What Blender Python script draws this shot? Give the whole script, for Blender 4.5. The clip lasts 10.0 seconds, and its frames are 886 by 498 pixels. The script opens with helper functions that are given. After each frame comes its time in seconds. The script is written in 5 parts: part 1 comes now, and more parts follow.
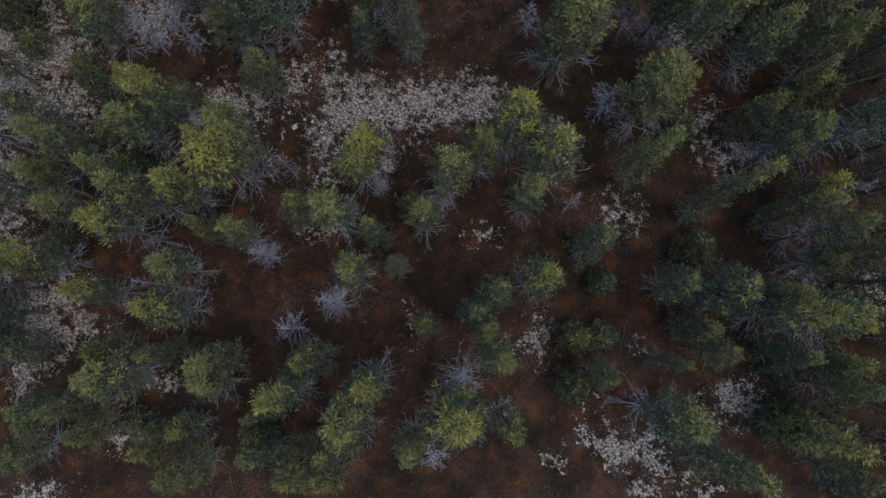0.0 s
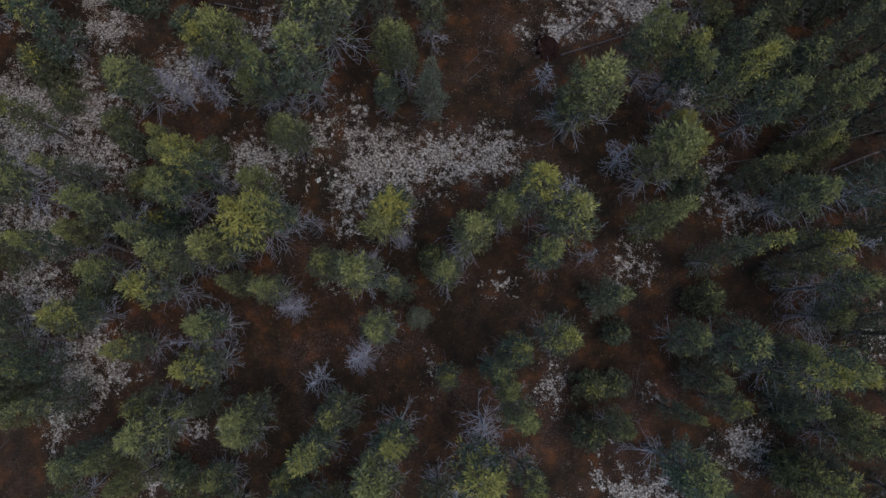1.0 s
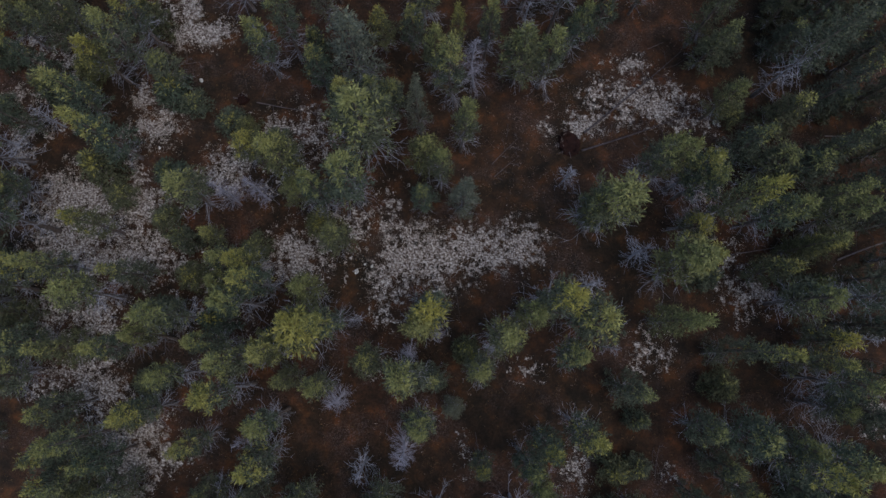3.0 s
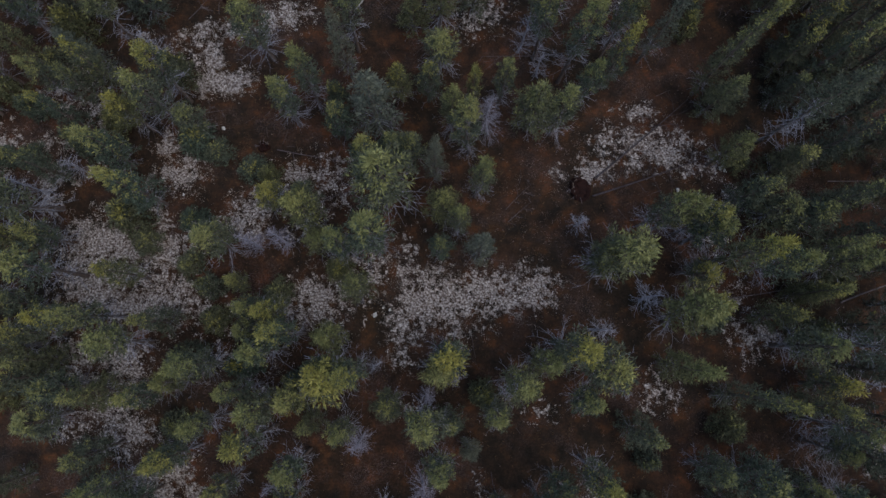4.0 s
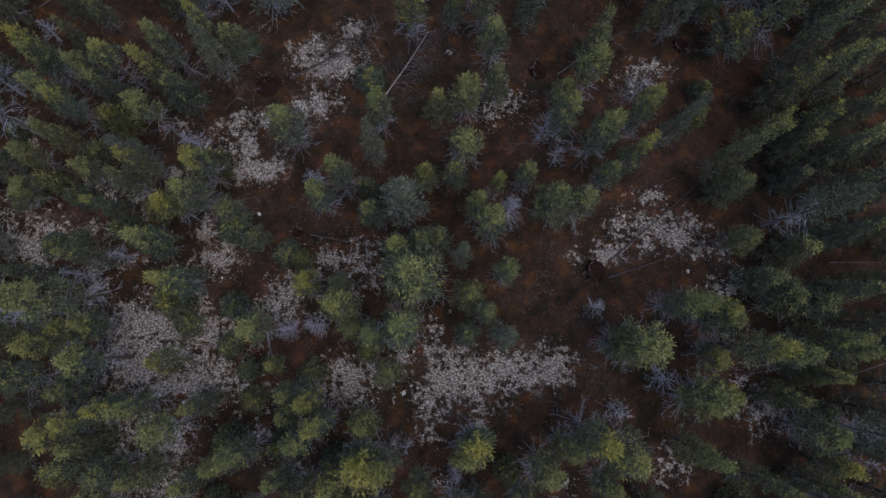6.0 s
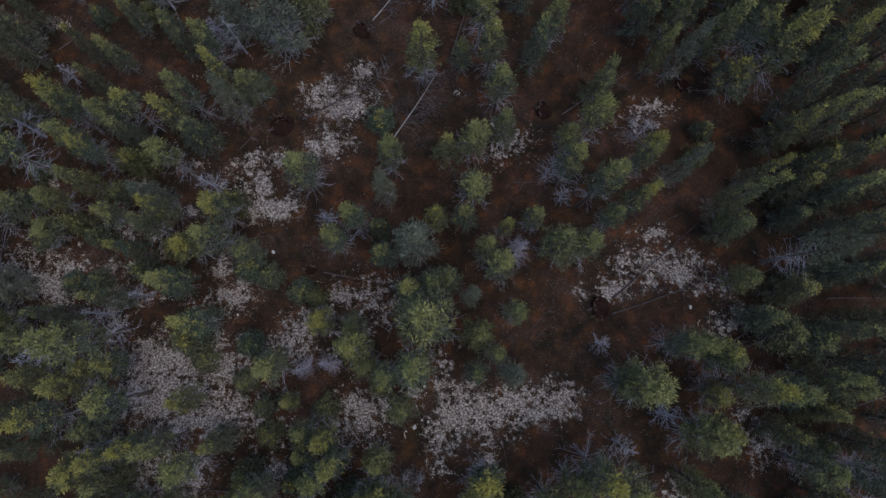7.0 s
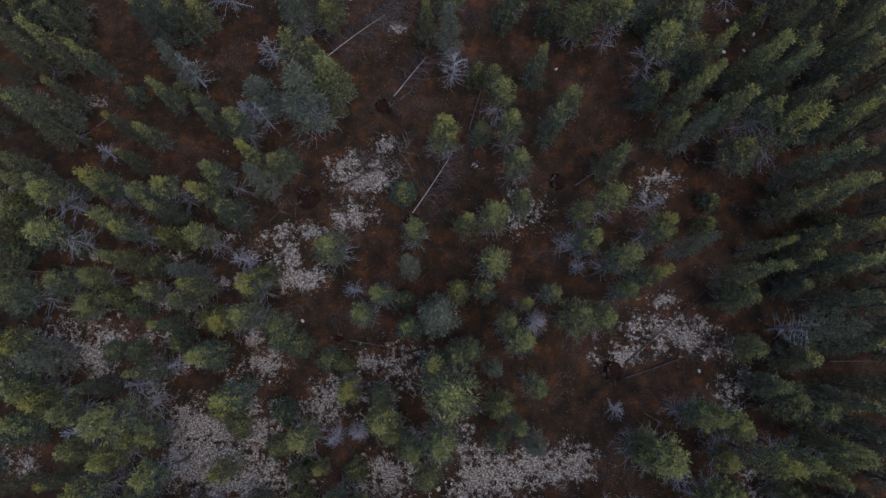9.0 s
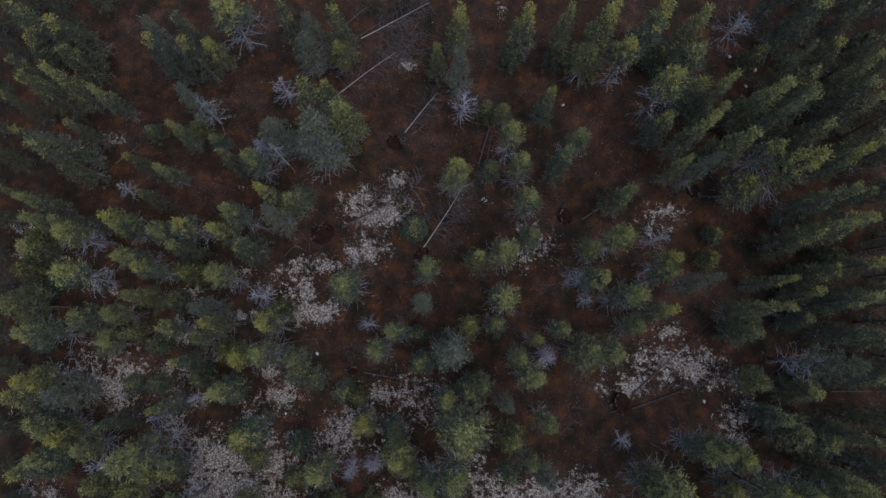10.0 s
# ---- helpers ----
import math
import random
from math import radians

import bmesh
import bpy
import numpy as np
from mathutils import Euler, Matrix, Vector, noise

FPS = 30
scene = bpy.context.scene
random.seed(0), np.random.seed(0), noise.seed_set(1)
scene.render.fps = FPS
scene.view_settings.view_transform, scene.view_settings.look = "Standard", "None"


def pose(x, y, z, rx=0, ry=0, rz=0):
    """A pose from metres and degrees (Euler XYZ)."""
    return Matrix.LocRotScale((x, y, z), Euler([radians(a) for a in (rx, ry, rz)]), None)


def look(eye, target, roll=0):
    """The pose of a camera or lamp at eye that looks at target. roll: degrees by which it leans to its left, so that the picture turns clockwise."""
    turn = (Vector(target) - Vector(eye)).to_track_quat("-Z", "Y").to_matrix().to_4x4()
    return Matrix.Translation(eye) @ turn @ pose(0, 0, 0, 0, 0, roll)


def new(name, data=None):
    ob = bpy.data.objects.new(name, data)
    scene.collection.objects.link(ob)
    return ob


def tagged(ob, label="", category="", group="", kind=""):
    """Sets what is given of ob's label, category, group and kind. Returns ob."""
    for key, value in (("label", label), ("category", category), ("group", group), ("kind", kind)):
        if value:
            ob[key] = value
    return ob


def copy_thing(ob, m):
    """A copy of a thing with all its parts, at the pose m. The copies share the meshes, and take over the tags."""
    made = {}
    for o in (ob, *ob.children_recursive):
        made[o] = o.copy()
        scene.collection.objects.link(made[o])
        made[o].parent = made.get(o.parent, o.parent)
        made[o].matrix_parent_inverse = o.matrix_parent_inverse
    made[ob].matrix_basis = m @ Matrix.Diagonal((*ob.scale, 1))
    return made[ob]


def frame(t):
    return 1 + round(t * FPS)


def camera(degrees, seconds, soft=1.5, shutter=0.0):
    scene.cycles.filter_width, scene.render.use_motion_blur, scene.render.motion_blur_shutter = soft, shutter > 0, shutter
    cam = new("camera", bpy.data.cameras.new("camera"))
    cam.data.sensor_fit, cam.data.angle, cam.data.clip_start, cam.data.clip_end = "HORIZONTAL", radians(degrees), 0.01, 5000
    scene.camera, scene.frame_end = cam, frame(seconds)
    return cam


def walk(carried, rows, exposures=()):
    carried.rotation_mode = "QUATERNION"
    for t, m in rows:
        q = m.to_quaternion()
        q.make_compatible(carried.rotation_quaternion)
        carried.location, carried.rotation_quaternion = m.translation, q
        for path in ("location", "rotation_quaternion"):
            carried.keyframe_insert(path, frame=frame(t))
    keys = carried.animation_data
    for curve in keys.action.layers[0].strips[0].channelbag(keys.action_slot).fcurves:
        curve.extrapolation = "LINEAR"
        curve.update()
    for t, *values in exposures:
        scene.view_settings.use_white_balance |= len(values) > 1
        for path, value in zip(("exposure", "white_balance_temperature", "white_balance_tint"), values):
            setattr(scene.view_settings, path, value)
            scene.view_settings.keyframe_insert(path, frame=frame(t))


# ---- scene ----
EXPOSURE = 0.53
cam = camera(77.1, 10.0, soft=1.5)
METRES, EYE, TILT, LEAN, TURN = 25.0, 25.36, -82.74, -0.43, 0.0
ROWS = [
    (0.0, 0.0, 0.0, 0.0, 0.0, 0.0, -0.0),
    (0.5, -0.0172, -0.0184, 0.0434, 0.03, 0.09, 0.07),
    (1.0, -0.0352, -0.0387, 0.0915, 0.06, 0.18, 0.11),
    (1.5, -0.0503, -0.0566, 0.1342, 0.05, 0.24, 0.14),
    (2.0, -0.067, -0.0765, 0.1832, 0.05, 0.33, 0.18),
    (2.5, -0.0817, -0.0942, 0.2245, 0.05, 0.42, 0.22),
    (4.0, -0.1301, -0.1514, 0.3561, 0.06, 0.7, 0.41),
    (4.5, -0.1456, -0.172, 0.4039, 0.07, 0.77, 0.46),
    (5.0, -0.1587, -0.1898, 0.4462, 0.09, 0.8, 0.52),
    (5.5, -0.1712, -0.2089, 0.4909, 0.1, 0.87, 0.57),
    (7.0, -0.2028, -0.2689, 0.6228, 0.16, 1.1, 0.77),
    (7.5, -0.2131, -0.2866, 0.6613, 0.16, 1.2, 0.87),
    (8.0, -0.2255, -0.3062, 0.7069, 0.17, 1.19, 0.99),
    (8.5, -0.2395, -0.327, 0.7524, 0.2, 1.29, 1.1),
    (9.0, -0.2499, -0.3458, 0.7914, 0.26, 1.37, 1.21),
    (9.5, -0.2638, -0.3677, 0.8373, 0.27, 1.41, 1.31),
    (10.0, -0.2763, -0.3864, 0.8788, 0.28, 1.49, 1.42),
]
walk(cam, [(t, pose(0, 0, EYE, TILT, LEAN, TURN) @ pose(METRES * x, METRES * y, METRES * z, 90 + pitch, roll, yaw)) for t, x, y, z, yaw, pitch, roll in ROWS], [(0.0, EXPOSURE + 0.05, 6760, 6), (2.5, EXPOSURE + 0.03, 6680, 8), (5.0, EXPOSURE + 0.04, 6640, 10), (10.0, EXPOSURE + 0.03, 6640, 10)])

# ---- sky and sun: a dull, overcast evening ----
SUN_HEIGHT, SUN_TURN = 62.0, 120.0
world = bpy.data.worlds.new("overcast_sky")
world.use_nodes = True
scene.world = world
wn = world.node_tree.nodes
sky = wn.new("ShaderNodeTexSky")
sky.sky_type, sky.sun_disc = "NISHITA", False
sky.sun_elevation, sky.sun_rotation = radians(SUN_HEIGHT), radians(SUN_TURN)
sky.dust_density, sky.air_density = 1.0, 1.0
wn["Background"].inputs["Strength"].default_value = 0.14
world.node_tree.links.new(sky.outputs["Color"], wn["Background"].inputs["Color"])
lamp = bpy.data.lights.new("sun", "SUN")
lamp.energy, lamp.angle, lamp.color = 0.6, radians(60), (1.0, 0.95, 0.88)
sun = new("sun", lamp)
a, b = radians(SUN_HEIGHT), radians(SUN_TURN)
sun.matrix_world = look((60 * math.cos(a) * math.sin(b), 60 * math.cos(a) * math.cos(b), 60 * math.sin(a)), (0, 0, 0))


# ---- materials ----
def material(name, rough=0.85, gloss=0.2):
    mat = bpy.data.materials.new(name)
    mat.use_nodes = True
    nodes, links = mat.node_tree.nodes, mat.node_tree.links
    skin = nodes["Principled BSDF"]
    skin.inputs["Roughness"].default_value = rough
    skin.inputs["Specular IOR Level"].default_value = gloss
    return mat, nodes, links, skin


def ramp(nodes, stops):
    node = nodes.new("ShaderNodeValToRGB")
    e = node.color_ramp.elements
    while len(e) < len(stops):
        e.new(0.5)
    for i, (at, colour) in enumerate(stops):
        e[i].position, e[i].color = at, (*colour, 1)
    return node


def grain(nodes, links, scale, detail=4.0, rough=0.6, coords="Object"):
    where = nodes.new("ShaderNodeTexCoord")
    node = nodes.new("ShaderNodeTexNoise")
    node.inputs["Scale"].default_value = scale
    node.inputs["Detail"].default_value = detail
    node.inputs["Roughness"].default_value = rough
    links.new(where.outputs[coords], node.inputs["Vector"])
    return node


def mixed(nodes, links, mode, factor, a, b):
    node = nodes.new("ShaderNodeMix")
    node.data_type, node.blend_type = "RGBA", mode
    for socket, value in ((node.inputs[0], factor), (node.inputs[6], a), (node.inputs[7], b)):
        if hasattr(value, "is_linked"):
            links.new(value, socket)
        else:
            socket.default_value = value if isinstance(value, float) else (*value, 1)
    return node.outputs[2]


def relief(nodes, links, skin, height, strength, distance):
    bump = nodes.new("ShaderNodeBump")
    bump.inputs["Strength"].default_value = strength
    bump.inputs["Distance"].default_value = distance
    links.new(height, bump.inputs["Height"])
    links.new(bump.outputs["Normal"], skin.inputs["Normal"])


def needles(name, dark, light, spread):
    """Needled shoots: each shoot and each tree a little apart in colour."""
    mat, nodes, links, skin = material(name, 0.7, 0.15)
    geo, info = nodes.new("ShaderNodeNewGeometry"), nodes.new("ShaderNodeObjectInfo")
    shoot = ramp(nodes, [(0.0, dark), (1.0, light)])
    links.new(geo.outputs["Random Per Island"], shoot.inputs["Fac"])
    tree = ramp(nodes, spread)
    links.new(info.outputs["Random"], tree.inputs["Fac"])
    clump = grain(nodes, links, 3.4, 3.0)
    tone = ramp(nodes, [(0.32, (0.62, 0.63, 0.66)), (0.68, (1.32, 1.3, 1.18))])
    links.new(clump.outputs["Fac"], tone.inputs["Fac"])
    c = mixed(nodes, links, "MULTIPLY", 1.0, shoot.outputs["Color"], tree.outputs["Color"])
    c = mixed(nodes, links, "MULTIPLY", 1.0, c, tone.outputs["Color"])
    links.new(c, skin.inputs["Base Color"])
    return mat


def wood(name, dark, light, scale=9.0):
    mat, nodes, links, skin = material(name, 0.85, 0.2)
    tex = grain(nodes, links, scale, 5.0)
    tint = ramp(nodes, [(0.3, dark), (0.7, light)])
    links.new(tex.outputs["Fac"], tint.inputs["Fac"])
    geo = nodes.new("ShaderNodeNewGeometry")
    each = ramp(nodes, [(0.0, (0.7, 0.7, 0.7)), (1.0, (1.2, 1.2, 1.2))])
    links.new(geo.outputs["Random Per Island"], each.inputs["Fac"])
    links.new(mixed(nodes, links, "MULTIPLY", 1.0, tint.outputs["Color"], each.outputs["Color"]), skin.inputs["Base Color"])
    relief(nodes, links, skin, tex.outputs["Fac"], 0.6, 0.01)
    return mat


OLD_NEEDLES = needles("old_needles", (0.038, 0.044, 0.031), (0.126, 0.133, 0.090), [(0.0, (0.8, 0.95, 1.0)), (0.5, (1.0, 1.0, 1.0)), (1.0, (1.25, 1.15, 0.8))])
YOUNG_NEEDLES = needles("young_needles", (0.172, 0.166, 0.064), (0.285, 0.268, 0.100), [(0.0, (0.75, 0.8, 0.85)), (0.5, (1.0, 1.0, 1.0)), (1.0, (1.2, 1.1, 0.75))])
# needles darkened in colour to carry the deep shade of the dense forest
SHADED_NEEDLES = needles("shaded_needles", (0.040, 0.043, 0.032), (0.092, 0.094, 0.068), [(0.0, (0.85, 0.95, 1.0)), (1.0, (1.15, 1.1, 0.9))])
BLUE_NEEDLES = needles("grey_green_needles", (0.074, 0.078, 0.060), (0.150, 0.150, 0.112), [(0.0, (0.85, 0.92, 0.97)), (1.0, (1.1, 1.05, 0.95))])
BARK = wood("bark", (0.07, 0.05, 0.04), (0.17, 0.13, 0.11))
DEAD_WOOD = wood("dead_wood", (0.165, 0.160, 0.176), (0.40, 0.39, 0.43))
TWIG_WOOD = wood("dead_twigs", (0.14, 0.127, 0.146), (0.33, 0.305, 0.345))
LOG_WOOD = wood("weathered_log", (0.07, 0.054, 0.052), (0.18, 0.147, 0.145), 5.0)
# dark purple-brown wood, darkened further for shadow at the logs and their brush
DARK_LOG = wood("shadow_dark_log", (0.04, 0.03, 0.03), (0.10, 0.08, 0.08), 5.0)
BRANCH_WOOD = wood("weathered_branch", (0.115, 0.097, 0.095), (0.27, 0.235, 0.23))
PALE_LOG = wood("bleached_log", (0.20, 0.18, 0.17), (0.46, 0.42, 0.40), 5.0)


def moss_ground():
    mat, nodes, links, skin = material("bog_moss", 0.95, 0.1)
    wide, mid, fine = grain(nodes, links, 0.16, 3.0), grain(nodes, links, 0.9, 5.0, 0.65), grain(nodes, links, 9.0, 6.0, 0.7)
    base = ramp(nodes, [(0.25, (0.016, 0.0145, 0.011)), (0.40, (0.027, 0.0195, 0.0142)), (0.54, (0.046, 0.0278, 0.0174)), (0.67, (0.096, 0.043, 0.0200)), (0.8, (0.074, 0.050, 0.026))])
    links.new(mid.outputs["Fac"], base.inputs["Fac"])
    broad = ramp(nodes, [(0.3, (0.66, 0.78, 0.8)), (0.7, (1.32, 1.05, 0.98))])
    links.new(wide.outputs["Fac"], broad.inputs["Fac"])
    speck = ramp(nodes, [(0.3, (0.62, 0.62, 0.62)), (0.5, (1.0, 1.0, 1.0)), (0.72, (1.5, 1.45, 1.4))])
    links.new(fine.outputs["Fac"], speck.inputs["Fac"])
    c = mixed(nodes, links, "MULTIPLY", 1.0, base.outputs["Color"], broad.outputs["Color"])
    c = mixed(nodes, links, "MULTIPLY", 1.0, c, speck.outputs["Color"])
    # thin mauve-grey crust of dry litter and lichen in places
    crust, where = grain(nodes, links, 14.0, 5.0, 0.7), grain(nodes, links, 0.33, 4.0, 0.65)
    area = ramp(nodes, [(0.49, (0.0, 0.0, 0.0)), (0.63, (1.0, 1.0, 1.0))])
    links.new(where.outputs["Fac"], area.inputs["Fac"])
    dots = ramp(nodes, [(0.50, (0.0, 0.0, 0.0)), (0.62, (0.6, 0.6, 0.6))])
    links.new(crust.outputs["Fac"], dots.inputs["Fac"])
    cover = mixed(nodes, links, "MULTIPLY", 1.0, area.outputs["Color"], dots.outputs["Color"])
    c = mixed(nodes, links, "MIX", cover, c, (0.165, 0.118, 0.106))
    links.new(c, skin.inputs["Base Color"])
    relief(nodes, links, skin, fine.outputs["Fac"], 0.9, 0.06)
    return mat


def lichen_skin(name, stops):
    mat, nodes, links, skin = material(name, 0.95, 0.1)
    geo = nodes.new("ShaderNodeNewGeometry")
    each = ramp(nodes, stops)
    links.new(geo.outputs["Random Per Island"], each.inputs["Fac"])
    clump, fine = grain(nodes, links, 4.5, 4.0, 0.65), grain(nodes, links, 30.0, 4.0, 0.7)
    shade = ramp(nodes, [(0.3, (0.55, 0.50, 0.47)), (0.5, (0.92, 0.90, 0.88)), (0.68, (1.12, 1.12, 1.12))])
    links.new(clump.outputs["Fac"], shade.inputs["Fac"])
    tone = ramp(nodes, [(0.3, (0.6, 0.57, 0.55)), (0.6, (1.1, 1.1, 1.1))])
    links.new(fine.outputs["Fac"], tone.inputs["Fac"])
    c = mixed(nodes, links, "MULTIPLY", 1.0, each.outputs["Color"], tone.outputs["Color"])
    links.new(mixed(nodes, links, "MULTIPLY", 1.0, c, shade.outputs["Color"]), skin.inputs["Base Color"])
    relief(nodes, links, skin, fine.outputs["Fac"], 0.8, 0.03)
    return mat


def lichen_felt():
    """The felted mat under the cushions: pale tips over brown hollows."""
    mat, nodes, links, skin = material("lichen_felt", 0.95, 0.1)
    clump, fine = grain(nodes, links, 10.0, 4.0, 0.65), grain(nodes, links, 24.0, 3.0, 0.7)
    tint = ramp(nodes, [(0.38, (0.06, 0.040, 0.030)), (0.47, (0.19, 0.15, 0.13)), (0.57, (0.43, 0.39, 0.355)), (0.70, (0.74, 0.69, 0.63))])
    links.new(clump.outputs["Fac"], tint.inputs["Fac"])
    tone = ramp(nodes, [(0.36, (0.45, 0.41, 0.38)), (0.5, (0.95, 0.93, 0.91)), (0.64, (1.25, 1.25, 1.25))])
    links.new(fine.outputs["Fac"], tone.inputs["Fac"])
    links.new(mixed(nodes, links, "MULTIPLY", 1.0, tint.outputs["Color"], tone.outputs["Color"]), skin.inputs["Base Color"])
    relief(nodes, links, skin, fine.outputs["Fac"], 0.8, 0.04)
    return mat


MOSS, FELT = moss_ground(), lichen_felt()
LICHEN = lichen_skin("reindeer_lichen", [(0.0, (0.15, 0.11, 0.09)), (0.35, (0.32, 0.275, 0.24)), (0.65, (0.58, 0.54, 0.485)), (1.0, (0.84, 0.80, 0.73))])
DRY_LICHEN = lichen_skin("dry_pinkish_lichen", [(0.0, (0.10, 0.062, 0.050)), (0.4, (0.25, 0.178, 0.150)), (0.75, (0.41, 0.315, 0.275)), (1.0, (0.68, 0.59, 0.52))])
HEATH = needles("heath_twigs", (0.06, 0.035, 0.02), (0.17, 0.10, 0.05), [(0.0, (1, 1, 1)), (1.0, (1, 1, 1))])
PEAT = wood("bare_peat", (0.009, 0.003, 0.002), (0.034, 0.012, 0.008), 6.0)
STUMP = wood("dry_turf", (0.16, 0.12, 0.09), (0.34, 0.28, 0.23), 9.0)
STONE = wood("pale_stone", (0.30, 0.28, 0.255), (0.62, 0.59, 0.54), 9.0)


# ---- mesh tools ----
def mesh_of(name, verts, faces, mat, smooth=False):
    me = bpy.data.meshes.new(name)
    me.from_pydata(np.asarray(verts).tolist(), [], [list(map(int, f)) for f in faces])
    me.materials.append(mat)
    if smooth:
        me.polygons.foreach_set("use_smooth", [True] * len(me.polygons))
    me.update()
    return me


def part(name, me, parent, label=""):
    ob = new(name, me)
    ob.parent = parent
    return tagged(ob, label)


def unit(v):
    return v / np.maximum(np.linalg.norm(v, axis=-1, keepdims=True), 1e-9)


def shoots(rng, p, d, length, width):
    """Needle-shaped shoots at p along d."""
    n = len(p)
    d = unit(d)
    side = unit(np.cross(d, unit(rng.normal(size=(n, 3)))))
    l, w = length[:, None], width[:, None]
    verts = np.stack([p - side * w, p + side * w, p + d * l], 1).reshape(-1, 3)
    return verts, 3 * np.arange(n)[:, None] + [0, 1, 2]


def tubes(paths, radii, sides=4):
    """Tapered rods along polylines: paths a list of (k, 3), radii a list of (k,)."""
    verts, faces, at = [], [], 0
    turn = np.linspace(0, 2 * np.pi, sides, endpoint=False)
    for path, rad in zip(paths, radii):
        k = len(path)
        run = unit(np.gradient(path, axis=0))
        x = unit(np.cross(run, np.array([0.31, 0.17, 0.93])))
        y = np.cross(run, x)
        ring = path[:, None] + rad[:, None, None] * (np.cos(turn)[None, :, None] * x[:, None] + np.sin(turn)[None, :, None] * y[:, None])
        verts.append(ring.reshape(-1, 3))
        for a in range(k - 1):
            for b in range(sides):
                c = (b + 1) % sides
                faces.append((at + a * sides + b, at + a * sides + c, at + (a + 1) * sides + c, at + (a + 1) * sides + b))
        at += k * sides
    return np.concatenate(verts), faces


def bare_branch(rng, root, azimuth, length, lift, droop, thick, twigs, bend=0.16):
    """A dead branch: a bent rod with side twigs."""
    s = np.linspace(0, 1, 4)
    out = np.array([math.cos(azimuth), math.sin(azimuth), 0.0])
    side = np.array([-out[1], out[0], 0.0])
    path = root + length * (s[:, None] * out + (lift * s - droop * s ** 2)[:, None] * np.array([0, 0, 1.0]) + (rng.normal() * bend * s ** 2)[:, None] * side)
    path[1:] += rng.normal(size=(3, 3)) * length * 0.025
    paths, radii = [path], [thick * np.array([1.0, 0.8, 0.55, 0.25])]
    for _ in range(twigs):
        f = rng.uniform(0.3, 0.95)
        i = min(int(f * 3), 2)
        a = path[i] + (path[i + 1] - path[i]) * (f * 3 - i)
        d = unit(out * rng.uniform(0.4, 1.0) + side * rng.choice((-1, 1)) * rng.uniform(0.4, 0.9) + np.array([0, 0, rng.uniform(-0.3, 0.5)]))
        reach = length * rng.uniform(0.18, 0.4) * (1.15 - 0.5 * f)
        paths.append(np.stack([a, a + d * reach]))
        radii.append(thick * np.array([0.6, 0.3]))
    return paths, radii


def trunk_rods(rng, height, base, bend=0.02):
    s = np.linspace(0, 1, 9)
    path = np.stack([rng.normal() * bend * height * np.sin(s * 2.6), rng.normal() * bend * height * np.sin(s * 2.2), s * height], 1)
    path -= path[0]
    path[0, 2] = -0.15
    return path, base * (1.05 - 0.93 * s ** 0.9)


def along(path, z):
    return np.array([np.interp(z, path[:, 2], path[:, i]) for i in range(3)])


